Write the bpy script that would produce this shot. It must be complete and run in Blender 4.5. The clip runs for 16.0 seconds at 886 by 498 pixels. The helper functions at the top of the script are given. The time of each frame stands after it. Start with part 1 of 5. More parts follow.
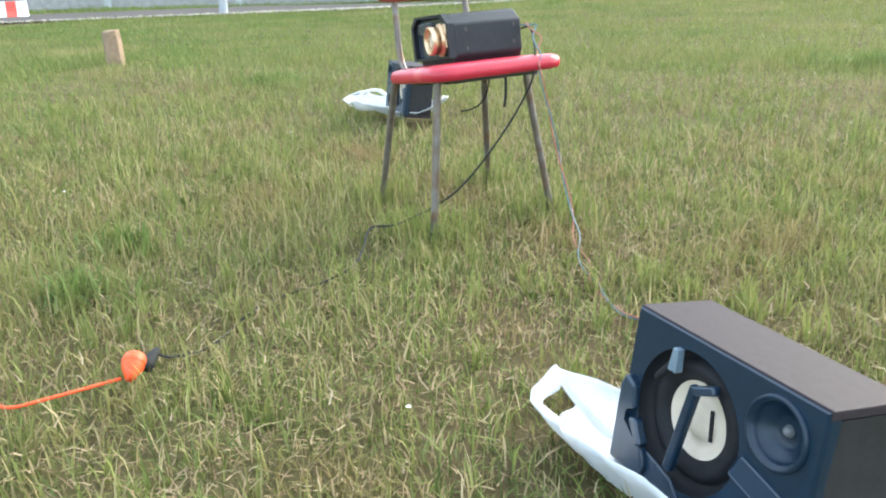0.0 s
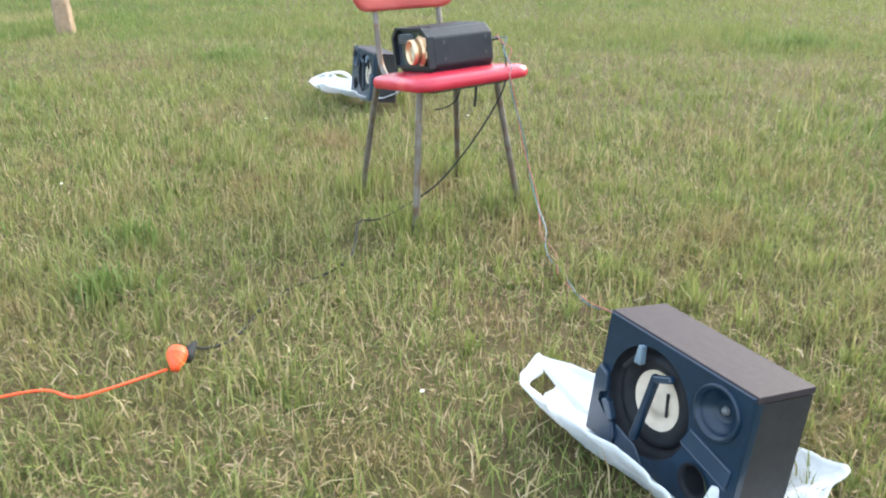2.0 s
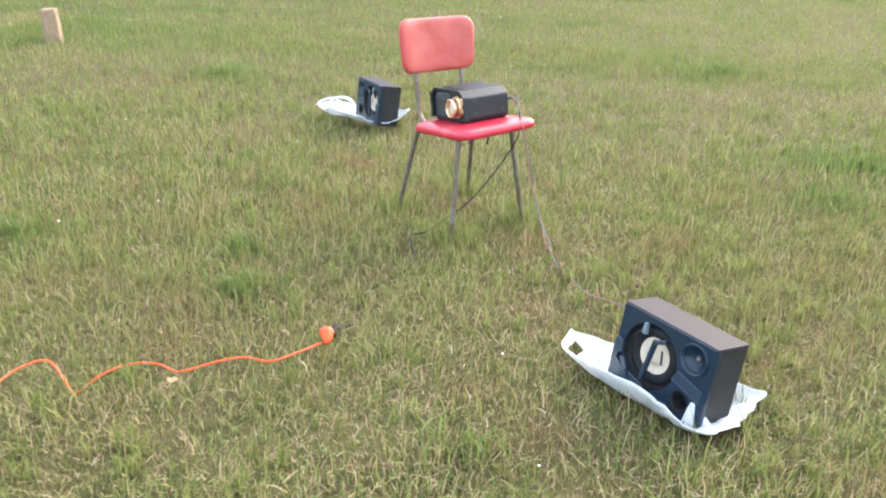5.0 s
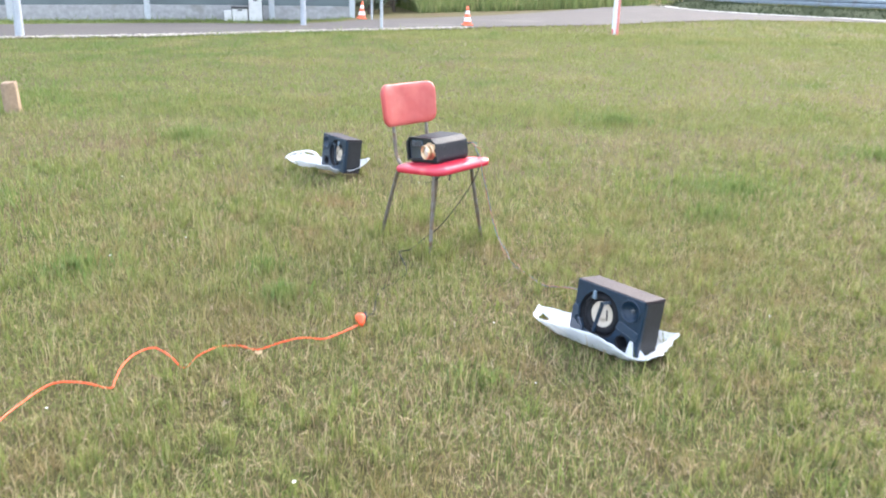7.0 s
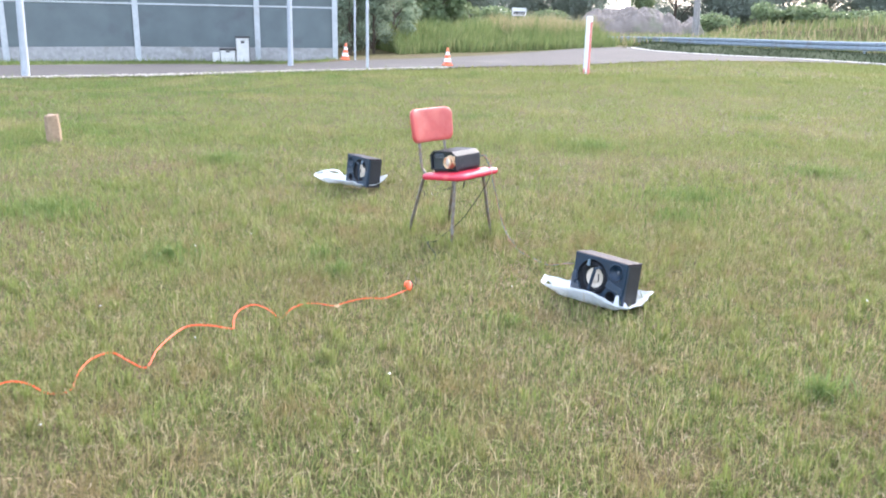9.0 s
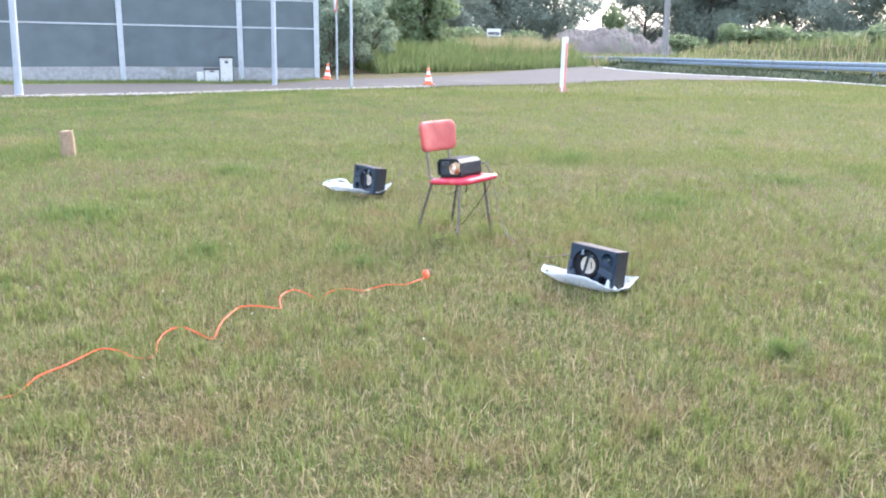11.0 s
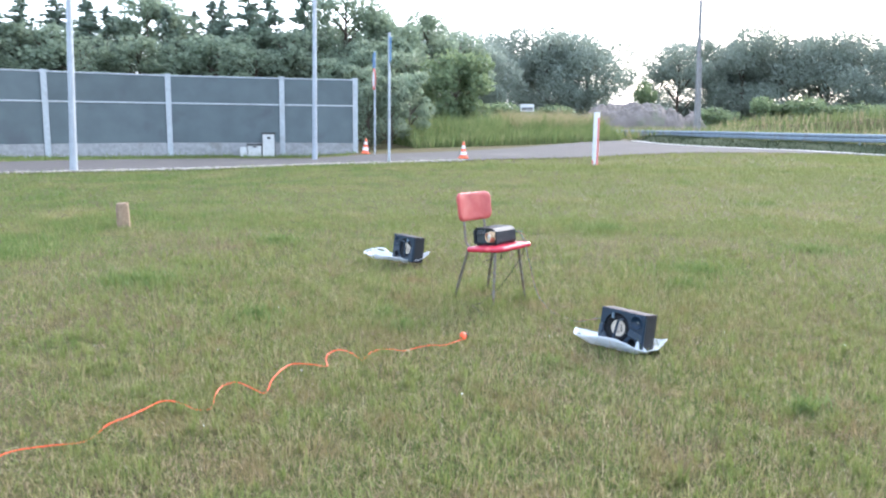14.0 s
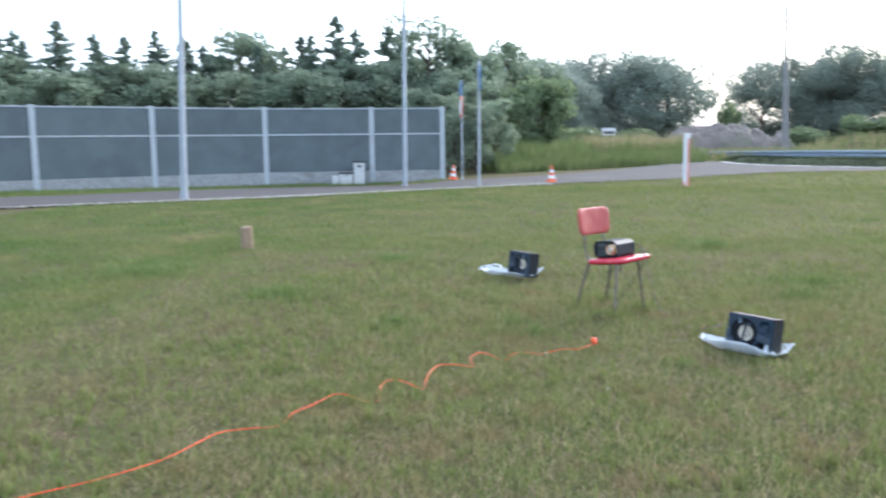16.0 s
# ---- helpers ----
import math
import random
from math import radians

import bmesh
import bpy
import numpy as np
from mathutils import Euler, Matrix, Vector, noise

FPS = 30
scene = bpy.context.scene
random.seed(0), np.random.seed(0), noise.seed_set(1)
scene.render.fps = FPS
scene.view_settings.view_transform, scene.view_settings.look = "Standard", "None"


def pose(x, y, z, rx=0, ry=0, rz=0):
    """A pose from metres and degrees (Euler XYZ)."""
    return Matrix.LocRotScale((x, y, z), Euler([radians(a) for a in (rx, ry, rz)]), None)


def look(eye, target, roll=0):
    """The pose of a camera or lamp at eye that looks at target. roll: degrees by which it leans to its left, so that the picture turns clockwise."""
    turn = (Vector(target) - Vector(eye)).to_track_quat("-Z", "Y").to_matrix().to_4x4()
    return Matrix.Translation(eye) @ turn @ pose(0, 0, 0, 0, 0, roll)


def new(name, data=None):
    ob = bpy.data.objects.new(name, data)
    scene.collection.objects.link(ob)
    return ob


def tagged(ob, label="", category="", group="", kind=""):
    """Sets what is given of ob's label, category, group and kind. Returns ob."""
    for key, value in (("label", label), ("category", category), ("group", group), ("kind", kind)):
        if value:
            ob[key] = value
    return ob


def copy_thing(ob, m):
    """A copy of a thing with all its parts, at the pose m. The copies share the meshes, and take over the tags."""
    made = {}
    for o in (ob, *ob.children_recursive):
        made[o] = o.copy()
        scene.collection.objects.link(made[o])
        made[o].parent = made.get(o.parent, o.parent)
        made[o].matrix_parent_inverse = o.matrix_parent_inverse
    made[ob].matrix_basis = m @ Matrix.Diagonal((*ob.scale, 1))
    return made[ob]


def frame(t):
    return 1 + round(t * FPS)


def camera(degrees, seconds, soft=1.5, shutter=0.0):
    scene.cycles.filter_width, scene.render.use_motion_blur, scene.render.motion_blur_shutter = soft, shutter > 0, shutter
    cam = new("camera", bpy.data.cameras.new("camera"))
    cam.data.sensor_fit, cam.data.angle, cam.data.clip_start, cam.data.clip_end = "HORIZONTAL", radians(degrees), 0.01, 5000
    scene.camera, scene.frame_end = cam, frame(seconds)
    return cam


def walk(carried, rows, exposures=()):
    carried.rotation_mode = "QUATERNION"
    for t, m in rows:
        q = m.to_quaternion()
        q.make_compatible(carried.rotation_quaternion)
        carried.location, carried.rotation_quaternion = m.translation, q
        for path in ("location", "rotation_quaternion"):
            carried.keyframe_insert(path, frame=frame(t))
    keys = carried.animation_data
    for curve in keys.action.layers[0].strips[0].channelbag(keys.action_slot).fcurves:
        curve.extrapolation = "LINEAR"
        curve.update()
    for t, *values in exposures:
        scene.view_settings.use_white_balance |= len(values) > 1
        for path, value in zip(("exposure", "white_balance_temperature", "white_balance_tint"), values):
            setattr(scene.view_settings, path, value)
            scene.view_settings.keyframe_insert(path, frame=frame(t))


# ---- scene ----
cam = camera(57.1, 16.0, soft=2.0, shutter=0.5)
PATH = [
    (0, (0.475, -2.149, 0.684), (-0.184, -0.375, 0.037), -1.8),
    (0.5, (0.48, -2.191, 0.716), (-0.16, -0.411, 0.065), -1.4),
    (1, (0.475, -2.238, 0.745), (-0.143, -0.456, 0.079), -1.2),
    (1.5, (0.466, -2.295, 0.791), (-0.117, -0.517, 0.086), -1.0),
    (2, (0.439, -2.38, 0.867), (-0.073, -0.599, 0.116), -0.7),
    (2.5, (0.391, -2.497, 0.998), (-0.06, -0.738, 0.16), -0.9),
    (3, (0.347, -2.673, 1.092), (-0.032, -0.914, 0.22), -0.2),
    (3.5, (0.313, -2.827, 1.149), (-0.025, -1.061, 0.272), 0.6),
    (4, (0.29, -2.913, 1.181), (-0.074, -1.149, 0.311), 0.6),
    (4.2, (0.262, -2.952, 1.191), (-0.085, -1.179, 0.334), 1.0),
    (6.3, (0.127, -3.729, 1.348), (-0.104, -1.865, 0.659), 1.1),
    (6.5, (0.066, -3.829, 1.363), (-0.101, -1.961, 0.67), 0.8),
    (7, (-0.023, -4.092, 1.362), (-0.11, -2.2, 0.719), 1.2),
    (7.5, (-0.107, -4.347, 1.364), (-0.107, -2.452, 0.724), 1.5),
    (8, (-0.204, -4.586, 1.356), (-0.157, -2.686, 0.734), 1.4),
    (8.5, (-0.266, -4.844, 1.379), (-0.202, -2.941, 0.767), 1.5),
    (9, (-0.262, -5.1, 1.385), (-0.284, -3.178, 0.835), 1.2),
    (9.2, (-0.267, -5.184, 1.395), (-0.288, -3.266, 0.827), 1.3),
    (11.3, (-0.492, -5.795, 1.402), (-0.448, -3.857, 0.909), 1.2),
    (11.5, (-0.484, -5.837, 1.397), (-0.46, -3.898, 0.91), 1.1),
    (12, (-0.477, -5.928, 1.4), (-0.463, -3.984, 0.931), 1.1),
    (12.5, (-0.483, -5.976, 1.405), (-0.47, -4.023, 0.974), 1.1),
    (13, (-0.485, -5.978, 1.407), (-0.464, -4.021, 0.995), 1.0),
    (13.5, (-0.485, -5.991, 1.416), (-0.484, -4.028, 1.03), 0.9),
    (14, (-0.5, -6.015, 1.418), (-0.546, -4.044, 1.085), 0.8),
    (14.5, (-0.568, -6.064, 1.423), (-0.67, -4.09, 1.118), 0.8),
    (15, (-0.724, -6.149, 1.405), (-0.805, -4.172, 1.113), -0.5),
    (15.5, (-0.851, -6.254, 1.388), (-0.919, -4.277, 1.094), -0.5),
    (16, (-0.845, -6.422, 1.373), (-1.079, -4.454, 1.105), -0.6),
]
walk(cam, [(t, look(eye, target, roll)) for t, eye, target, roll in PATH],
     exposures=[(0, 1.36, 6030, 5), (2, 1.42, 6080, 8), (4, 1.48, 6300, 10), (6.5, 1.62, 6100, 14), (9, 1.62, 5850, 16), (12.5, 1.5, 5600, 16), (14, 1.34, 5550, 13), (15, 1.1, 5500, 11), (16, 0.85, 5450, 11)])


# ---------- world and light: bright hazy overcast ----------
world = bpy.data.worlds.new("world")
scene.world = world
world.use_nodes = True
wn, wl = world.node_tree.nodes, world.node_tree.links
wn.clear()
sky = wn.new("ShaderNodeTexSky")
sky.sky_type, sky.sun_disc = "NISHITA", False
sky.sun_elevation, sky.sun_rotation = radians(30), radians(35)
sky.dust_density, sky.air_density = 4.0, 1.0
bg_sky, bg_cloud, add_sh, w_out = (wn.new("ShaderNode" + k) for k in ("Background", "Background", "AddShader", "OutputWorld"))
bg_sky.inputs["Strength"].default_value = 0.13
bg_cloud.inputs["Color"].default_value = (0.90, 0.96, 1.0, 1)
bg_cloud.inputs["Strength"].default_value = 0.72
wl.new(sky.outputs[0], bg_sky.inputs["Color"])
wl.new(bg_sky.outputs[0], add_sh.inputs[0])
wl.new(bg_cloud.outputs[0], add_sh.inputs[1])
wl.new(add_sh.outputs[0], w_out.inputs["Surface"])
sun = new("sun", bpy.data.lights.new("sun", "SUN"))
sun.data.energy, sun.data.angle, sun.data.color = 1.3, radians(28), (1.0, 0.92, 0.78)
sun.matrix_world = look((0, 0, 0), (-0.50, -0.71, -0.50))


# ---------- materials ----------
def mat(name, color, color2=None, rough=0.6, metal=0.0, scale=20.0, detail=6.0, bump=0.0, bump_scale=None, spec=0.5,
        stain=None, stain_scale=3.0, stain_at=(0.55, 0.75), island=False, objrand=0.0, sheen=0.0, translucent=0.0):
    """Principled material with noise at two scales, optional stains and bump."""
    m = bpy.data.materials.new(name)
    m.use_nodes = True
    n, l = m.node_tree.nodes, m.node_tree.links
    b = n["Principled BSDF"]
    b.inputs["Roughness"].default_value, b.inputs["Metallic"].default_value = rough, metal
    b.inputs["Specular IOR Level"].default_value = spec
    co = n.new("ShaderNodeTexCoord")
    noi = n.new("ShaderNodeTexNoise")
    noi.inputs["Scale"].default_value, noi.inputs["Detail"].default_value = scale, detail
    l.new(co.outputs["Object"], noi.inputs["Vector"])
    mix = n.new("ShaderNodeMix")
    mix.data_type = "RGBA"
    mix.inputs[6].default_value = (*color, 1)
    mix.inputs[7].default_value = (*(color2 or tuple(0.75 * c for c in color)), 1)
    ramp = n.new("ShaderNodeMapRange")
    ramp.inputs[1].default_value, ramp.inputs[2].default_value = 0.35, 0.65
    l.new(noi.outputs["Fac"], ramp.inputs[0])
    l.new(ramp.outputs[0], mix.inputs[0])
    last = mix.outputs[2]
    if island:
        geo = n.new("ShaderNodeNewGeometry")
        cr = n.new("ShaderNodeValToRGB")
        e = cr.color_ramp.elements
        for _ in range(len(island) - 2):
            e.new(0.5)
        for k, (at, c) in enumerate(island):
            e[k].position, e[k].color = at, (*c, 1)
        l.new(geo.outputs["Random Per Island"], cr.inputs[0])
        m2 = n.new("ShaderNodeMix")
        m2.data_type = "RGBA"
        m2.inputs[0].default_value = 0.72
        l.new(last, m2.inputs[6])
        l.new(cr.outputs[0], m2.inputs[7])
        last = m2.outputs[2]
    if stain:
        n2 = n.new("ShaderNodeTexNoise")
        n2.inputs["Scale"].default_value, n2.inputs["Detail"].default_value = stain_scale, 8
        l.new(co.outputs["Object"], n2.inputs["Vector"])
        r2 = n.new("ShaderNodeMapRange")
        r2.inputs[1].default_value, r2.inputs[2].default_value = stain_at
        l.new(n2.outputs["Fac"], r2.inputs[0])
        m3 = n.new("ShaderNodeMix")
        m3.data_type = "RGBA"
        l.new(r2.outputs[0], m3.inputs[0])
        l.new(last, m3.inputs[6])
        m3.inputs[7].default_value = (*stain, 1)
        last = m3.outputs[2]
    if objrand:
        oi = n.new("ShaderNodeObjectInfo")
        hs = n.new("ShaderNodeHueSaturation")
        mr = n.new("ShaderNodeMapRange")
        mr.inputs[3].default_value, mr.inputs[4].default_value = 1 - objrand, 1 + objrand
        l.new(oi.outputs["Random"], mr.inputs[0])
        l.new(mr.outputs[0], hs.inputs["Value"])
        l.new(last, hs.inputs["Color"])
        last = hs.outputs[0]
    l.new(last, b.inputs["Base Color"])
    if bump:
        nb = n.new("ShaderNodeTexNoise")
        nb.inputs["Scale"].default_value, nb.inputs["Detail"].default_value = bump_scale or scale * 3, 5
        l.new(co.outputs["Object"], nb.inputs["Vector"])
        bp = n.new("ShaderNodeBump")
        bp.inputs["Strength"].default_value, bp.inputs["Distance"].default_value = bump, 0.01
        l.new(nb.outputs["Fac"], bp.inputs["Height"])
        l.new(bp.outputs[0], b.inputs["Normal"])
    if translucent:
        tr = n.new("ShaderNodeBsdfTranslucent")
        l.new(last, tr.inputs["Color"])
        ms = n.new("ShaderNodeMixShader")
        ms.inputs[0].default_value = translucent
        l.new(b.outputs[0], ms.inputs[1])
        l.new(tr.outputs[0], ms.inputs[2])
        l.new(ms.outputs[0], n["Material Output"].inputs["Surface"])
    return m


def grass_mat(name, tones, dry, lush, spots, rough=0.55, keep=0.6, translucent=0.3, greener=0.16):
    """Blades that vary one by one, in small dry and lush spots, over wide faded patches, and darker green towards -x.
    """
    m = bpy.data.materials.new(name)
    m.use_nodes = True
    n, l = m.node_tree.nodes, m.node_tree.links
    b = n["Principled BSDF"]
    b.inputs["Roughness"].default_value, b.inputs["Specular IOR Level"].default_value = rough, 0.15
    geo, cr = n.new("ShaderNodeNewGeometry"), n.new("ShaderNodeValToRGB")
    e = cr.color_ramp.elements
    for _ in range(len(tones) - 2):
        e.new(0.5)
    for k, (at, c) in enumerate(tones):
        e[k].position, e[k].color = at, (*c, 1)
    l.new(geo.outputs["Random Per Island"], cr.inputs[0])
    last = cr.outputs[0]
    for k, (scale, lo, hi, colour, most) in enumerate(((spots[0], 0.50, 0.68, dry, keep), (spots[1], 0.54, 0.70, lush, keep), (0.42, 0.48, 0.70, tuple(0.5 * (p + q) for p, q in zip(dry, lush)), 0.55))):
        mp, noi, rg, mx = n.new("ShaderNodeMapping"), n.new("ShaderNodeTexNoise"), n.new("ShaderNodeMapRange"), n.new("ShaderNodeMix")
        mp.inputs["Location"].default_value = (7.3 * k, 3.1 * k, 0)
        noi.inputs["Scale"].default_value, noi.inputs["Detail"].default_value = scale, 4
        rg.inputs[1].default_value, rg.inputs[2].default_value, rg.inputs[4].default_value = lo, hi, most
        mx.data_type = "RGBA"
        mx.inputs[7].default_value = (*colour, 1)
        l.new(geo.outputs["Position"], mp.inputs["Vector"])
        l.new(mp.outputs[0], noi.inputs["Vector"])
        spot_weight = noi.outputs["Fac"]
        # The second spot colour gains weight towards -x.
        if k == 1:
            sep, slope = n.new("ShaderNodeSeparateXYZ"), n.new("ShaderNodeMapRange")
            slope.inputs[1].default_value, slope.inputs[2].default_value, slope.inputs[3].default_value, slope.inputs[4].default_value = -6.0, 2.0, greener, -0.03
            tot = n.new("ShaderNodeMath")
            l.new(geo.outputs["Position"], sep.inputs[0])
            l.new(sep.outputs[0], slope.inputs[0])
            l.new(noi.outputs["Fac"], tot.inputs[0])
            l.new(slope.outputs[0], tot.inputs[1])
            spot_weight = tot.outputs[0]
        l.new(spot_weight, rg.inputs[0])
        l.new(rg.outputs[0], mx.inputs[0])
        l.new(last, mx.inputs[6])
        last = mx.outputs[2]
    tr, ms = n.new("ShaderNodeBsdfTranslucent"), n.new("ShaderNodeMixShader")
    ms.inputs[0].default_value = translucent
    l.new(last, b.inputs["Base Color"])
    l.new(last, tr.inputs["Color"])
    l.new(b.outputs[0], ms.inputs[1])
    l.new(tr.outputs[0], ms.inputs[2])
    l.new(ms.outputs[0], n["Material Output"].inputs["Surface"])
    return m


M_GROUND = mat("lawn_ground", (0.105, 0.094, 0.040), (0.075, 0.067, 0.030), rough=0.95, scale=5, bump=0.9, bump_scale=60, spec=0.1,
               stain=(0.095, 0.070, 0.038), stain_scale=0.8, stain_at=(0.45, 0.68))
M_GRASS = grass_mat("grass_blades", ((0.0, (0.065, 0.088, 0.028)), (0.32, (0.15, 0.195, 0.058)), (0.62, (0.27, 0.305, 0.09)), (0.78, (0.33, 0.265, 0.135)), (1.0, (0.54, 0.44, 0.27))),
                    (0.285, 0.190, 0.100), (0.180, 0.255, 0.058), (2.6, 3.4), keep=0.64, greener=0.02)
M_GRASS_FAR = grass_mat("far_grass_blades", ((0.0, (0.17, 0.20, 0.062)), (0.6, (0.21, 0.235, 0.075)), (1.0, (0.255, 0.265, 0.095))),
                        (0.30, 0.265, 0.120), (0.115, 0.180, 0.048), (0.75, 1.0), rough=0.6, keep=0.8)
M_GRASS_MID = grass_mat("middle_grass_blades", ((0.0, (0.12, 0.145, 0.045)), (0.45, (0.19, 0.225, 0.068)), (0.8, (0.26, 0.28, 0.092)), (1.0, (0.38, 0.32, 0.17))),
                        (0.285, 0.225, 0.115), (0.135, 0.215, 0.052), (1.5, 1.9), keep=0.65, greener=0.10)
M_STRAW = mat("dry_straw", (0.28, 0.20, 0.115), (0.20, 0.14, 0.08), rough=0.7, scale=2.0, spec=0.15, translucent=0.15,
              island=((0.0, (0.12, 0.080, 0.045)), (0.5, (0.29, 0.21, 0.12)), (0.85, (0.41, 0.32, 0.20)), (1.0, (0.55, 0.46, 0.32))))
M_GREEN = mat("lush_grass", (0.135, 0.19, 0.050), (0.165, 0.22, 0.060), rough=0.5, scale=3, spec=0.3, translucent=0.3,
              island=((0.0, (0.09, 0.14, 0.036)), (0.6, (0.165, 0.225, 0.062)), (1.0, (0.25, 0.275, 0.095))))
M_TUSSOCK = mat("tussock_grass", (0.19, 0.225, 0.062), (0.25, 0.26, 0.082), rough=0.5, scale=1.6, spec=0.2, translucent=0.35,
                island=((0.0, (0.105, 0.14, 0.042)), (0.5, (0.195, 0.24, 0.064)), (0.8, (0.28, 0.295, 0.10)), (1.0, (0.42, 0.345, 0.19))))
M_WEED = mat("tall_weeds", (0.16, 0.205, 0.075), (0.20, 0.235, 0.09), rough=0.6, scale=0.5, spec=0.15, translucent=0.35,
             island=((0.0, (0.09, 0.14, 0.05)), (0.5, (0.17, 0.22, 0.075)), (0.85, (0.25, 0.28, 0.11)), (1.0, (0.40, 0.34, 0.19))))
M_DRYWEED = mat("dry_weeds", (0.36, 0.29, 0.17), (0.29, 0.26, 0.13), rough=0.7, scale=0.5, spec=0.1, translucent=0.3,
                island=((0.0, (0.22, 0.22, 0.10)), (0.5, (0.38, 0.31, 0.18)), (1.0, (0.52, 0.42, 0.27))))
# Tree leaf green lightened to stand in for distance haze.
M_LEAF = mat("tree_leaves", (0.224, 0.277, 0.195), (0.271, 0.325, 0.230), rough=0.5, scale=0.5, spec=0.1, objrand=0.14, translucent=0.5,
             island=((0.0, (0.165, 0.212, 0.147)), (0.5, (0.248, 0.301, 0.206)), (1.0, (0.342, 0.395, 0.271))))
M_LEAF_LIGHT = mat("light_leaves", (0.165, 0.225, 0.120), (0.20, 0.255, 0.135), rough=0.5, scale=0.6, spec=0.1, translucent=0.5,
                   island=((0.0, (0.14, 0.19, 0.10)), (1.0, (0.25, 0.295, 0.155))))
# Needle green lightened likewise, with the haze in the colour.
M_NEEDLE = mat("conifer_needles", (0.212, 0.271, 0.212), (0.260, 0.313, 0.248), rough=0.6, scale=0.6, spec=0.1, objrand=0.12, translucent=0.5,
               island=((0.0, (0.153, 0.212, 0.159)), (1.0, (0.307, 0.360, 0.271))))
# Haze over the far trees put into their leaf colour.
M_LEAF_HAZE = mat("haze_paled_leaves", (0.281, 0.324, 0.265), (0.324, 0.367, 0.302), rough=0.5, scale=0.3, spec=0.1, objrand=0.12, translucent=0.5,
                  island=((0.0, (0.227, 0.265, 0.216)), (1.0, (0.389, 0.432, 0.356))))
M_BARK = mat("bark", (0.12, 0.09, 0.065), (0.06, 0.045, 0.035), rough=0.9, scale=12, bump=0.6)
M_ASPHALT = mat("asphalt", (0.098, 0.088, 0.082), (0.076, 0.070, 0.066), spec=0.15, rough=0.9, scale=40, bump=0.3, stain=(0.125, 0.115, 0.105), stain_scale=0.4)
M_CONCRETE = mat("concrete", (0.36, 0.36, 0.35), (0.27, 0.27, 0.265), rough=0.85, scale=8, bump=0.3, stain=(0.20, 0.195, 0.17), stain_scale=1.5)
M_KERB = mat("kerb_concrete", (0.46, 0.45, 0.42), (0.36, 0.35, 0.33), rough=0.9, scale=6, bump=0.3, objrand=0.12)
M_GRAVEL = mat("gravel", (0.44, 0.41, 0.36), (0.33, 0.30, 0.26), rough=0.9, scale=5, island=((0.0, (0.18, 0.16, 0.13)), (1.0, (0.42, 0.385, 0.33))))
M_RAIL = mat("blue_grey_rail", (0.27, 0.32, 0.37), (0.22, 0.26, 0.31), rough=0.55, metal=0.15, scale=6, stain=(0.20, 0.20, 0.20), stain_scale=1.5)
M_GALV = mat("galvanised_steel", (0.47, 0.50, 0.51), (0.40, 0.43, 0.44), rough=0.5, metal=0.15, scale=9, stain=(0.36, 0.36, 0.35), stain_scale=2)
M_POLE = mat("painted_pole", (0.42, 0.45, 0.48), (0.36, 0.39, 0.42), rough=0.5, metal=0.3, scale=5)
M_PANEL = mat("barrier_panel", (0.112, 0.140, 0.143), (0.092, 0.116, 0.120), rough=0.6, scale=1.6, bump=0.2, bump_scale=60,
              stain=(0.085, 0.10, 0.108), stain_scale=1.1, stain_at=(0.58, 0.72), objrand=0.08)
M_CABINET = mat("cabinet_plastic", (0.62, 0.62, 0.59), (0.54, 0.54, 0.51), rough=0.5, scale=7, stain=(0.35, 0.33, 0.29), stain_scale=4, stain_at=(0.6, 0.8))
M_DARKTRIM = mat("dark_trim", (0.06, 0.06, 0.06), (0.04, 0.04, 0.04), rough=0.6, scale=30)
M_RED_VINYL = mat("red_vinyl", (0.53, 0.030, 0.058), (0.46, 0.026, 0.050), rough=0.27, scale=14, bump=0.12, bump_scale=220, spec=0.5,
                  stain=(0.66, 0.10, 0.10), stain_scale=7, stain_at=(0.6, 0.8))
M_RED_FADED = mat("faded_red_vinyl", (0.44, 0.072, 0.062), (0.37, 0.060, 0.055), rough=0.45, scale=9, bump=0.12, bump_scale=220, spec=0.4,
                  stain=(0.50, 0.13, 0.11), stain_scale=6, stain_at=(0.5, 0.75))
M_LEG = mat("worn_steel_tube", (0.24, 0.225, 0.21), (0.16, 0.14, 0.125), rough=0.42, metal=0.6, scale=25, bump=0.15,
            stain=(0.17, 0.115, 0.080), stain_scale=22, stain_at=(0.48, 0.66))
M_BLACK = mat("black_plastic", (0.011, 0.015, 0.019), (0.016, 0.020, 0.025), spec=0.35, rough=0.45, scale=60, bump=0.12, bump_scale=500)
M_GREYTOP = mat("dark_grey_lid", (0.036, 0.039, 0.044), (0.028, 0.031, 0.036), rough=0.6, scale=40, bump=0.08, bump_scale=400, spec=0.15)
M_GOLD = mat("gold_metal", (0.74, 0.57, 0.38), (0.64, 0.47, 0.30), rough=0.42, metal=1.0, scale=30)
M_GLASS = mat("lens_glass", (0.78, 0.74, 0.68), (0.66, 0.62, 0.56), rough=0.05, metal=0.3, scale=5, spec=0.9)
M_SILVERBLUE = mat("glossy_grey_panel", (0.045, 0.060, 0.078), (0.028, 0.036, 0.046), rough=0.15, scale=12, spec=0.8)
# Side panels lighter than the ends: light from above put into the colours.
M_SPK_END_SHADE = mat("speaker_end_shade", (0.020, 0.020, 0.021), (0.027, 0.027, 0.028), rough=0.6, scale=60, bump=0.12, bump_scale=500, spec=0.25)
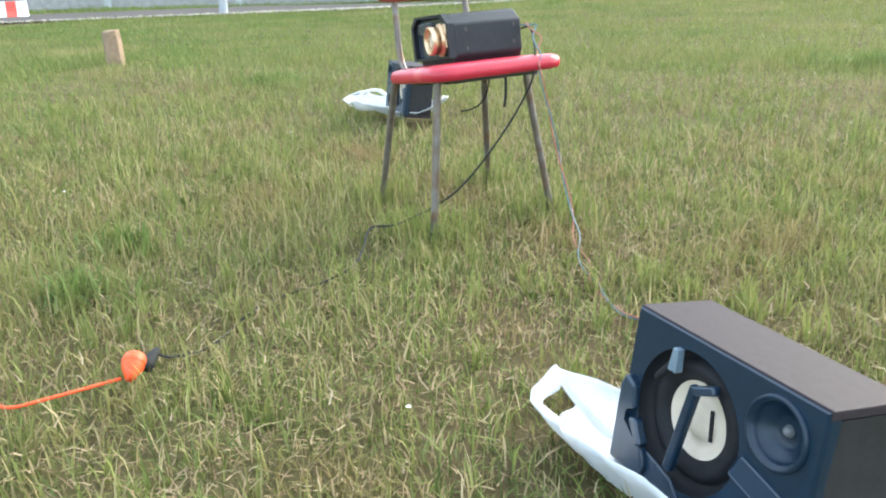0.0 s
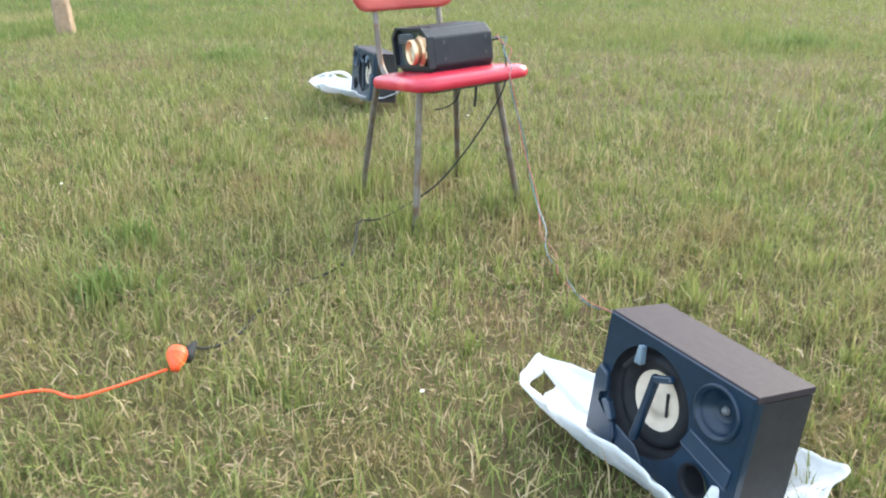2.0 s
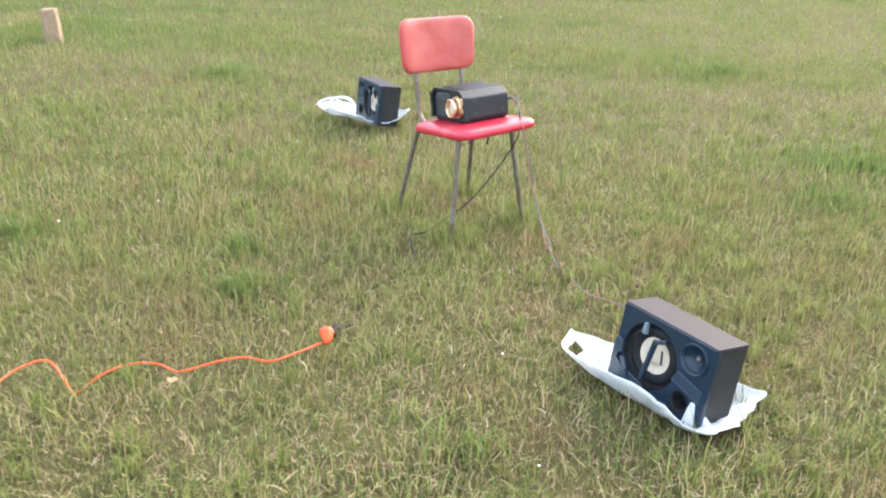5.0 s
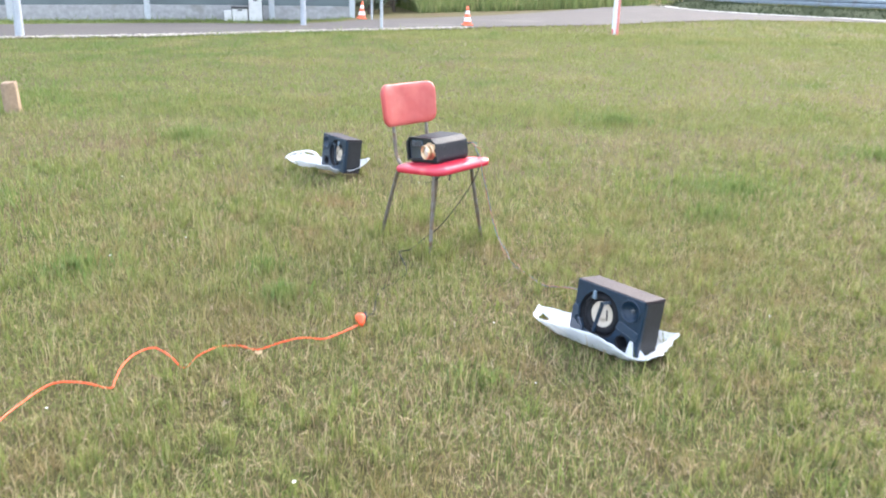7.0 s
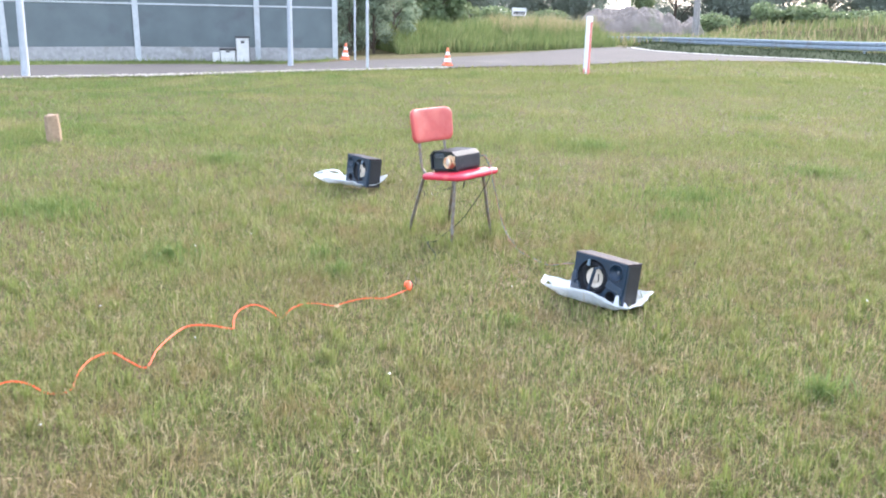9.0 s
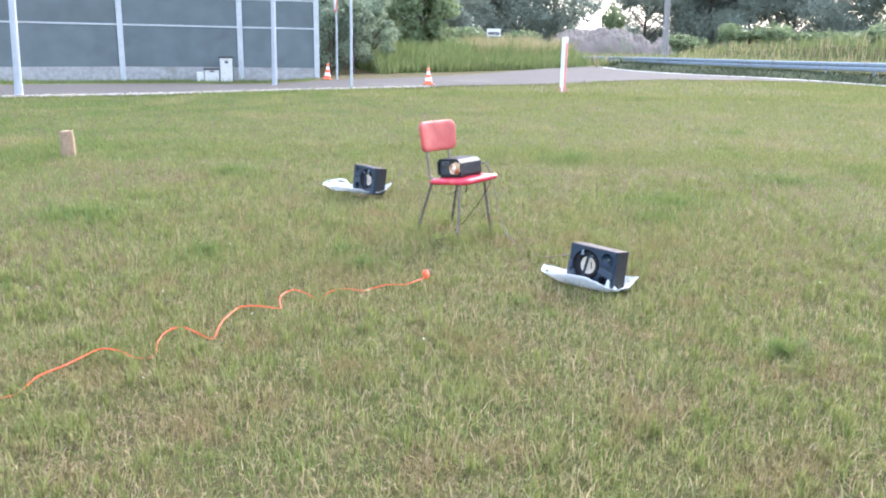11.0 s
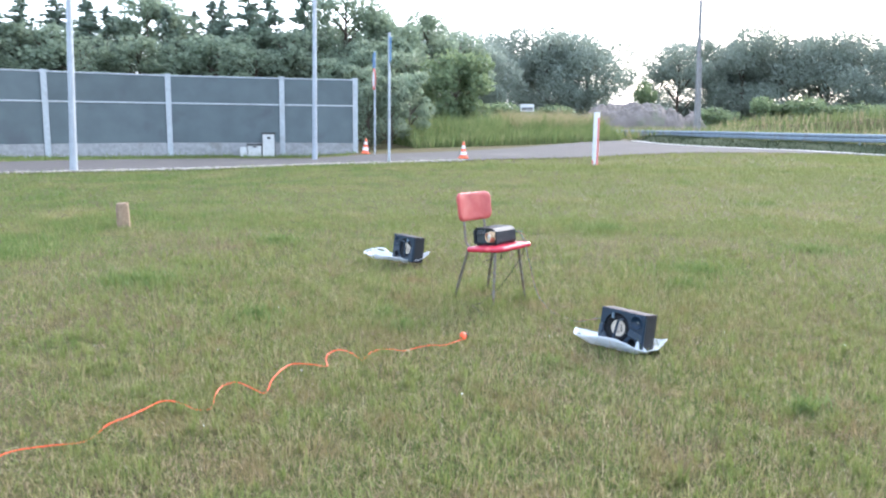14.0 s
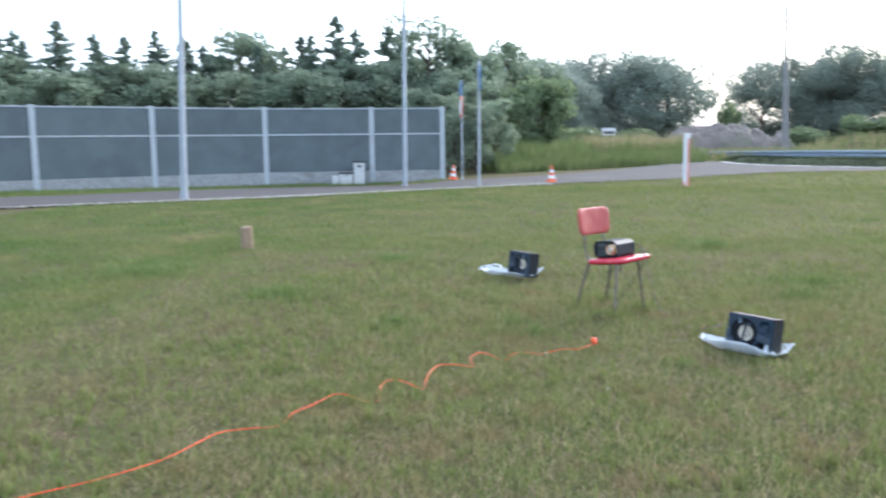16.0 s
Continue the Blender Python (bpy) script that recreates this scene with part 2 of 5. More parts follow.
M_SPK_SIDE_LIT = mat("speaker_vinyl_lit", (0.041, 0.033, 0.037), (0.033, 0.027, 0.030), rough=0.6, scale=70, bump=0.10, bump_scale=700, spec=0.14)
# Black plastic with the sky's blue reflection put into its colour.
M_SPK_FRONT = mat("speaker_front", (0.006, 0.022, 0.044), (0.005, 0.017, 0.035), rough=0.34, scale=50, bump=0.06, bump_scale=600, spec=0.4)
M_SPK_TRIM = mat("speaker_trim_blue", (0.010, 0.030, 0.060), (0.008, 0.024, 0.048), rough=0.32, scale=30, spec=0.7)
M_SPK_TAB = mat("speaker_tab_grey", (0.16, 0.22, 0.27), (0.13, 0.18, 0.23), rough=0.3, scale=30)
M_RUBBER = mat("rubber_surround", (0.010, 0.011, 0.014), (0.015, 0.016, 0.019), rough=0.6, scale=40, spec=0.2)
M_CONE = mat("cream_cone", (0.60, 0.53, 0.43), (0.54, 0.47, 0.37), rough=0.55, scale=40, bump=0.1, bump_scale=300)
M_DOME = mat("grey_dome", (0.16, 0.17, 0.18), (0.11, 0.12, 0.13), rough=0.25, scale=40)
M_BAG = mat("white_plastic_bag", (0.74, 0.76, 0.78), (0.66, 0.69, 0.72), rough=0.38, scale=14, bump=0.9, bump_scale=24, translucent=0.25, spec=0.45)
M_ORANGE = mat("orange_rubber", (0.86, 0.10, 0.02), (0.78, 0.085, 0.018), rough=0.42, scale=50)
M_CABLE = mat("black_cable", (0.022, 0.024, 0.024), (0.032, 0.034, 0.034), rough=0.7, scale=50, spec=0.2)
M_WIRE_R = mat("red_wire", (0.36, 0.105, 0.085), (0.28, 0.085, 0.07), rough=0.4, scale=50)
M_WIRE_B = mat("blue_wire", (0.06, 0.15, 0.20), (0.05, 0.12, 0.17), rough=0.4, scale=50)
M_STUMP = mat("weathered_wood", (0.33, 0.235, 0.15), (0.24, 0.165, 0.105), rough=0.85, scale=22, bump=0.5, stain=(0.17, 0.13, 0.10), stain_scale=9)
M_PALE_WOOD = mat("pale_cut_wood", (0.46, 0.35, 0.22), (0.36, 0.27, 0.17), rough=0.8, scale=30, bump=0.3)
M_OLD_POLE = mat("grey_old_pole", (0.29, 0.28, 0.27), (0.23, 0.22, 0.21), rough=0.9, scale=6, bump=0.3, spec=0.15)
M_WHITE = mat("white_paint", (0.76, 0.76, 0.75), (0.68, 0.68, 0.67), rough=0.45, scale=8, stain=(0.55, 0.54, 0.51), stain_scale=5, stain_at=(0.6, 0.8))
M_RED_PAINT = mat("red_paint", (0.70, 0.10, 0.07), (0.62, 0.085, 0.06), rough=0.4, scale=10)
M_PINK_PAINT = mat("faded_red_paint", (0.60, 0.20, 0.17), (0.53, 0.17, 0.15), rough=0.55, scale=10, stain=(0.62, 0.40, 0.37), stain_scale=6)
M_ORANGE_PAINT = mat("cone_orange", (0.80, 0.16, 0.06), (0.72, 0.13, 0.05), rough=0.5, scale=10)
M_BLUE_PAINT = mat("blue_sign_paint", (0.12, 0.24, 0.42), (0.10, 0.21, 0.37), rough=0.4, scale=10)
M_RUBBLE = mat("soil_heap", (0.225, 0.19, 0.165), (0.155, 0.13, 0.112), rough=0.95, scale=1.2, bump=0.8, bump_scale=6, stain=(0.12, 0.14, 0.07), stain_scale=0.5)
# Verge green darkened for the shade below the rail.
M_VERGE_SHADE = mat("shaded_verge", (0.055, 0.07, 0.035), (0.04, 0.052, 0.028), spec=0.05, rough=0.95, scale=3, bump=0.6)
M_DAISY = mat("white_petals", (0.80, 0.80, 0.76), (0.74, 0.74, 0.70), rough=0.6, scale=10)
M_DRYLEAF = mat("dry_leaf", (0.50, 0.36, 0.20), (0.42, 0.29, 0.15), rough=0.7, scale=30)


# ---------- mesh helpers ----------
def part(name, bm, material, parent=None, label="", smooth=False):
    """Links a bmesh as one mesh object, under a thing or a part."""
    me = bpy.data.meshes.new(name)
    bmesh.ops.recalc_face_normals(bm, faces=bm.faces)
    if smooth:
        for f in bm.faces:
            f.smooth = True
    bm.to_mesh(me)
    bm.free()
    me.materials.append(material)
    ob = new(name, me)
    if parent:
        ob.parent = parent
    if label:
        ob["label"] = label
    return ob


def thing(name, m, label, category, group=""):
    e = new(name)
    e.empty_display_size = 0.1
    e.matrix_basis = m
    return tagged(e, label, category, group)


def box(sx, sy, sz, at=(0, 0, 0), bevel=0.0, seg=2, m=None, bm=None):
    """A box of these sizes, its centre at the given place."""
    b = bm or bmesh.new()
    r = bmesh.ops.create_cube(b, size=1, matrix=(m or Matrix()) @ Matrix.Translation(at) @ Matrix.Diagonal((sx, sy, sz, 1)))
    if bevel:
        edges = list({e for v in r["verts"] for e in v.link_edges})
        bmesh.ops.bevel(b, geom=edges, offset=bevel, segments=seg, affect="EDGES", profile=0.5)
    return b


def prism(outline, y0, y1, bevel=0.0, seg=2):
    """An outline of (x, z) drawn out along y."""
    b = bmesh.new()
    lo = [b.verts.new((x, y0, z)) for x, z in outline]
    hi = [b.verts.new((x, y1, z)) for x, z in outline]
    n = len(outline)
    b.faces.new(lo)
    b.faces.new(hi[::-1])
    for i in range(n):
        b.faces.new((lo[i], hi[i], hi[(i + 1) % n], lo[(i + 1) % n]))
    if bevel:
        bmesh.ops.bevel(b, geom=b.edges[:], offset=bevel, segments=seg, affect="EDGES", profile=0.5)
    return b


def slab(outline, z0, z1, bevel=0.0, seg=2):
    """An outline of (x, y) drawn up along z."""
    b = prism([(x, y) for x, y in outline], 0, 1)
    for v in b.verts:
        v.co = Vector((v.co.x, v.co.z, z0 + (z1 - z0) * v.co.y))
    if bevel:
        bmesh.ops.bevel(b, geom=b.edges[:], offset=bevel, segments=seg, affect="EDGES", profile=0.5)
    return b


def revolve(profile, steps=32, axis="z", m=None):
    """A profile of (radius, height) turned round z, or round -y (height then runs towards -y)."""
    b = bmesh.new()
    rings = []
    for r, h in profile:
        ring = []
        for k in range(steps):
            a = 2 * math.pi * k / steps
            c, s = r * math.cos(a), r * math.sin(a)
            ring.append(b.verts.new((c, s, h) if axis == "z" else (c, -h, s)))
        rings.append(ring)
    for p, q in zip(rings, rings[1:]):
        for k in range(steps):
            b.faces.new((p[k], p[(k + 1) % steps], q[(k + 1) % steps], q[k]))
    for ring, (r, h) in ((rings[0], profile[0]), (rings[-1], profile[-1])):
        if r < 0.0015:
            bmesh.ops.pointmerge(b, verts=ring, merge_co=ring[0].co * 0 + Vector((0, 0, h) if axis == "z" else (0, -h, 0)))
    if m:
        bmesh.ops.transform(b, matrix=m, verts=b.verts)
    return b


def tube(points, radius, sides=8, bm=None, taper=None, caps=True):
    """A round tube along points; taper: the radius at its end."""
    b = bm or bmesh.new()
    pts = [Vector(p) for p in points]
    rings = []
    side = None
    for i, p in enumerate(pts):
        d = (pts[min(i + 1, len(pts) - 1)] - pts[max(i - 1, 0)]).normalized()
        if side is None:
            side = d.orthogonal().normalized()
        side = (side - d * side.dot(d)).normalized()
        up = d.cross(side)
        r = radius if taper is None else radius + (taper - radius) * i / (len(pts) - 1)
        rings.append([b.verts.new(p + r * (math.cos(2 * math.pi * k / sides) * side + math.sin(2 * math.pi * k / sides) * up)) for k in range(sides)])
    for q, w in zip(rings, rings[1:]):
        for k in range(sides):
            b.faces.new((q[k], q[(k + 1) % sides], w[(k + 1) % sides], w[k]))
    if caps:
        b.faces.new(rings[0][::-1])
        b.faces.new(rings[-1])
    return b


def curve_points(points, per=6):
    """A smooth line through points."""
    p = [Vector(points[0])] + [Vector(q) for q in points] + [Vector(points[-1])]
    out = []
    for i in range(1, len(p) - 2):
        for k in range(per):
            t = k / per
            a, b, c, d = p[i - 1], p[i], p[i + 1], p[i + 2]
            out.append(0.5 * (2 * b + (c - a) * t + (2 * a - 5 * b + 4 * c - d) * t * t + (3 * b - a - 3 * c + d) * t ** 3))
    return out + [p[-2]]


def ss(a, b, v):
    t = min(1.0, max(0.0, (v - a) / (b - a)))
    return t * t * (3 - 2 * t)


def gz(x, y):
    """The ground's height: nearly level, a little higher towards the road's bend, lower by the barrier."""
    return 0.10 * ss(8, 15, y) * ss(-6, 0, x) - 0.14 * ss(14, 20, y) * (1 - ss(-6, -2.5, x))


def soup(name, verts, sizes, material):
    """One mesh from arrays: verts (n, k, 3) and a list of faces over the k corners of each item."""
    n, k = verts.shape[:2]
    me = bpy.data.meshes.new(name)
    me.vertices.add(n * k)
    me.vertices.foreach_set("co", verts.astype(np.float32).ravel())
    per = np.concatenate([np.array(f) for f in sizes])
    loops = (np.arange(n)[:, None] * k + per[None]).ravel()
    lens = np.tile([len(f) for f in sizes], n)
    me.loops.add(len(loops))
    me.loops.foreach_set("vertex_index", loops.astype(np.int32))
    me.polygons.add(len(lens))
    me.polygons.foreach_set("loop_start", np.concatenate([[0], np.cumsum(lens)[:-1]]).astype(np.int32))
    me.materials.append(material)
    me.update(calc_edges=True)
    return new(name, me)


def blades(name, xy, z, length, width, lean, material, rng, bent=True, curl=0.0):
    """Grass blades at xy: curved, tapering, turned at random."""
    n = len(xy)
    a = rng.uniform(0, 2 * np.pi, n)
    lean_a = rng.uniform(0, 2 * np.pi, n)
    side = np.stack([np.cos(a), np.sin(a), 0 * a], 1) * (width / 2)[:, None]
    fall = np.stack([np.cos(lean_a), np.sin(lean_a), 0 * a], 1)
    base = np.column_stack([xy, z])
    hgt = length * np.sqrt(np.maximum(0.05, 1 - lean ** 2))
    tip = base + fall * (length * lean)[:, None] + np.array([0, 0, 1]) * hgt[:, None]
    if not bent:
        v = np.stack([base - side, base + side, tip], 1)
        return soup(name, v, [(0, 1, 2)], material)
    mid = base + fall * (length * lean * 0.32)[:, None] + np.array([0, 0, 1]) * (hgt * 0.62)[:, None]
    if curl:
        mid = mid + np.stack([-fall[:, 1], fall[:, 0], 0 * a], 1) * (length * rng.uniform(-curl, curl, n))[:, None]
        mid[:, 2] = base[:, 2] + rng.uniform(0, 0.3, n) * length
    v = np.stack([base - side, base + side, mid + side * 0.8, mid - side * 0.8, tip], 1)
    return soup(name, v, [(0, 1, 2, 3), (3, 2, 4)], material)


# ---------- ground, road, edges ----------
bm = bmesh.new()
xs = [-700, -300, -120, -60] + [-40 + 2 * i for i in range(41)] + [60, 120, 300, 700]
ys = [-700, -200, -60, -20] + [-10 + 2 * i for i in range(36)] + [80, 120, 250, 500, 900]
grid = [[bm.verts.new((x, y, gz(x, y))) for x in xs] for y in ys]
for r0, r1 in zip(grid, grid[1:]):
    for i in range(len(xs) - 1):
        bm.faces.new((r0[i], r0[i + 1], r1[i + 1], r1[i]))
tagged(part("ground", bm, M_GROUND, smooth=True), "shaggy mown lawn with dry straw patches", "lawn", kind="structure")

NEAR_EDGE = [(-24, 0), (-17.5, 5), (-12.2, 9.4), (-9.1, 11.4), (-7.7, 12.2), (-6.6, 12.9), (-5.5, 13.8), (-4.3, 14.6), (-2.8, 15.0), (-1.6, 15.5), (-0.6, 16.0), (1.0, 17.2), (2.8, 18.3), (5.3, 20.9),
             (7.4, 22.6), (9.6, 23.3), (11.6, 23.5), (13.2, 23.0), (14.2, 21.8), (15.2, 19.2), (17.3, 13)]
FAR_EDGE = [(-28, 3), (-21, 8), (-15, 12.2), (-12.5, 13.7), (-10.8, 15.6), (-9.6, 17.4), (-8.3, 18.7), (-6.3, 19.5), (-4.0, 19.9), (-2.6, 20.0), (-1.0, 21.0), (0.6, 23.1), (2.0, 25.7), (4.7, 31.2),
            (6.8, 36), (8.3, 32), (9.7, 28.2), (12.0, 26.2), (13.9, 23.6), (15.4, 20), (17.8, 14)]
LAWN_LINE = NEAR_EDGE


def along(points, n, z):
    pts = curve_points([(x, y, 0) for x, y in points], 8)
    out = []
    for k in range(n):
        f = k / (n - 1) * (len(pts) - 1)
        i = min(int(f), len(pts) - 2)
        p = pts[i].lerp(pts[i + 1], f - i)
        out.append(Vector((p.x, p.y, gz(p.x, p.y) + z)))
    return out


def ribbon(left, right):
    b = bmesh.new()
    l = [b.verts.new(p) for p in left]
    r = [b.verts.new(p) for p in right]
    for i in range(len(l) - 1):
        b.faces.new((l[i], r[i], r[i + 1], l[i + 1]))
    return b


tagged(part("road", ribbon(along(FAR_EDGE, 80, 0.03), along(NEAR_EDGE, 80, 0.03)), M_ASPHALT), "grey worn asphalt road beside the lawn", "road", kind="structure")

# gravelly pale edge of the road
rng = np.random.default_rng(5)
edge = along(NEAR_EDGE[:11], 400, 0.0)
sel = rng.integers(20, 399, 2600)
cx = np.array([edge[i].x for i in sel]) + rng.normal(0, 0.10, len(sel)) + 0.05
cy = np.array([edge[i].y for i in sel]) + rng.normal(0, 0.10, len(sel)) - 0.05
cz = np.array([gz(x, y) for x, y in zip(cx, cy)]) + 0.035
s = rng.uniform(0.012, 0.042, len(sel))[:, None, None]
octa = np.array([(1, 0, 0), (0, 1, 0), (-1, 0, 0), (0, -1, 0), (0, 0, 0.8), (0, 0, -0.8)])[None]
v = octa * s * rng.uniform(0.6, 1.3, (len(sel), 6, 1)) + np.stack([cx, cy, cz], 1)[:, None]
tagged(soup("edge_gravel", v, [(0, 1, 4), (1, 2, 4), (2, 3, 4), (3, 0, 4), (1, 0, 5), (2, 1, 5), (3, 2, 5), (0, 3, 5)], M_GRAVEL),
       "pale gravel and broken stones along the road edge", "gravel", kind="stuff")

# concrete kerb on the far side of the lawn
KERB = [(7.9, 34.5), (8.2, 31.7), (8.7, 29.9), (10.0, 28.0), (11.2, 26.9), (12.3, 26.0), (13.7, 23.8), (14.6, 21.5), (16.5, 17.0), (18.5, 10.0)]
kerb_pts = along(KERB, 40, 0.0)
kerb = thing("kerb", Matrix(), "pale concrete kerb bordering the lawn", "kerb")
kerb["kind"] = "structure"
for p, q in zip(kerb_pts, kerb_pts[1:]):
    d = q - p
    turn = Matrix.Translation((p + q) / 2) @ Matrix.Rotation(math.atan2(d.y, d.x), 4, "Z")
    part("kerb_stone", box(d.length - 0.012, 0.36, 0.20, (0, 0, -0.055), 0.012, 1, turn), M_KERB, kerb)

# rough verge behind the kerb, the rail's shade put into its dark colour
b = bmesh.new()
rows = []
for p, q in zip(kerb_pts, kerb_pts[1:] + kerb_pts[-1:]):
    out_dir = Vector((0.80, 0.60, 0))
    rows.append([b.verts.new(p + out_dir * d + Vector((0, 0, h + 0.03 * noise.noise(p * 1.7 + Vector((d, 0, 0)))))) for d, h in ((0.25, 0.02), (0.7, 0.13), (1.4, 0.25), (2.4, 0.27), (4.0, 0.20), (7.0, -0.05))])
for r0, r1 in zip(rows, rows[1:]):
    for i in range(5):
        b.faces.new((r0[i], r0[i + 1], r1[i + 1], r1[i]))
tagged(part("verge_bank", b, M_VERGE_SHADE, smooth=True), "rough grassy verge coloured dark for the shade below the guard rail", "verge", kind="structure")
n = 9000
i = rng.integers(0, 39, n)
d = rng.uniform(0.3, 2.6, n)
base = np.array([kerb_pts[k] for k in i]) + rng.normal(0, 0.35, (n, 3)) * (1, 1, 0) + np.outer(d, (0.80, 0.60, 0))
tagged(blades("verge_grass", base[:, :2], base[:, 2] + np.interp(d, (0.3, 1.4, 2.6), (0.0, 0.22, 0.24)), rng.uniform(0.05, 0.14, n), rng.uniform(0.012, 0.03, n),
              rng.uniform(0, 0.6, n), M_VERGE_SHADE, rng), "rough green grass on the verge, coloured dark for shade", "grass", kind="stuff")

# guard rail
RAIL = [(6.6, 40.2, 0.44), (7.4, 39.0, 0.46), (9.2, 35.8, 0.52), (10.7, 32.4, 0.58), (11.9, 27.0, 0.66), (12.9, 22.0, 0.76), (13.6, 18.0, 0.84), (15.5, 10.0, 0.9)]
RAIL = [(x + 2.6 * ss(6, 16, x) * 0.55 + 1.2, y + 1.4, z + 0.07) for x, y, z in RAIL]
rail = thing("guard_rail", Matrix(), "galvanised steel W-beam guard rail on posts", "guard rail")
rp = curve_points(RAIL, 10)
prof = [(0.0, 0.0), (0.04, -0.03), (0.04, -0.11), (0.0, -0.155), (0.04, -0.20), (0.04, -0.28), (0.0, -0.31)]
b = bmesh.new()
rows = []
for k, p in enumerate(rp):
    d = (rp[min(k + 1, len(rp) - 1)] - rp[max(k - 1, 0)]).normalized()
    side = Vector((-d.y, d.x, 0)).normalized()
    side = side if side.dot(Vector((-0.6, -0.8, 0))) > 0 else -side
    rows.append([b.verts.new(p + side * o + Vector((0, 0, h))) for o, h in prof])
for r0, r1 in zip(rows, rows[1:]):
    for i in range(6):
        b.faces.new((r0[i], r0[i + 1], r1[i + 1], r1[i]))
beam = part("beam", b, M_RAIL, rail)
beam.modifiers.new("thickness", "SOLIDIFY").thickness = 0.006
for p in rp[::5]:
    part("rail_post", box(0.06, 0.10, 0.95, (p.x + 0.06, p.y + 0.08, p.z - 0.50), 0.006, 1), M_RAIL, rail)

# ---------- noise barrier ----------
POSTS = [(-22.9, 8.2), (-20.6, 10.9), (-18.15, 13.55), (-15.6, 16.1), (-13.05, 18.4), (-10.11, 20.6), (-6.67, 21.8), (-4.26, 22.36)]
barrier = thing("noise_barrier", Matrix(), "grey-green ribbed noise barrier between galvanised posts on a concrete plinth", "fence")
TOP = 2.46
for k, (x, y) in enumerate(POSTS):
    g = gz(x, y)
    nb = POSTS[max(k - 1, 0)], POSTS[min(k + 1, len(POSTS) - 1)]
    turn = Matrix.Translation((x, y, g)) @ Matrix.Rotation(math.atan2(nb[1][1] - nb[0][1], nb[1][0] - nb[0][0]), 4, "Z")
    h = TOP - g + 0.04
    b = box(0.17, 0.014, h, (0, -0.085, h / 2), 0.002, 1, turn)
    box(0.17, 0.014, h, (0, 0.085, h / 2), 0.002, 1, turn, b)
    box(0.012, 0.156, h, (0, 0, h / 2), 0, 1, turn, b)
    part("barrier_post", b, M_GALV, barrier)
for (x0, y0), (x1, y1) in zip(POSTS, POSTS[1:]):
    d = math.hypot(x1 - x0, y1 - y0)
    g = min(gz(x0, y0), gz(x1, y1))
    turn = Matrix.Translation(((x0 + x1) / 2, (y0 + y1) / 2, 0)) @ Matrix.Rotation(math.atan2(y1 - y0, x1 - x0), 4, "Z")
    w = d - 0.03
    part("plinth", box(w, 0.12, 0.29 - g, (0, 0, (0.29 + g) / 2), 0.01, 1, turn), M_CONCRETE, barrier, "grey concrete plinth")
    for z0, z1 in ((0.295, 1.535), (1.590, TOP - 0.045)):
        ribs = max(6, int((z1 - z0) / 0.075))
        outline = []
        for r in range(ribs):
            za, zb = z0 + (z1 - z0) * r / ribs, z0 + (z1 - z0) * (r + 1) / ribs
            outline += [(-0.035, za), (-0.066, za + 0.2 * (zb - za)), (-0.066, za + 0.75 * (zb - za))]
        outline += [(-0.035, z1), (0.045, z1), (0.045, z0)]
        bb = prism(outline, -w / 2, w / 2)
        bmesh.ops.transform(bb, matrix=turn @ Matrix.Rotation(radians(-90), 4, "Z") @ Matrix.Diagonal((-1, 1, 1, 1)) @ Matrix.Rotation(radians(180), 4, "Z"), verts=bb.verts)
        part("acoustic_panel", bb, M_PANEL, barrier)
    part("middle_rail", box(w, 0.13, 0.050, (0, 0, 1.5625), 0.004, 1, turn), M_GALV, barrier)
    part("top_rail", box(w, 0.13, 0.042, (0, 0, TOP - 0.022), 0.004, 1, turn), M_GALV, barrier)


# ---------- trees ----------
def leaf_cloud(name, centres, size, material, rng, parent):
    n = len(centres)
    a, c = rng.normal(size=(n, 3)), rng.normal(size=(n, 3))
    a /= np.linalg.norm(a, axis=1)[:, None]
    c -= a * (a * c).sum(1)[:, None]
    c /= np.linalg.norm(c, axis=1)[:, None]
    s = (size * rng.uniform(0.6, 1.4, n))[:, None]
    v = np.stack([centres - a * s, centres + c * s * 0.62, centres + a * s, centres - c * s * 0.62], 1)
    ob = soup(name, v, [(0, 1, 2, 3)], material)
    ob.parent = parent
    return ob


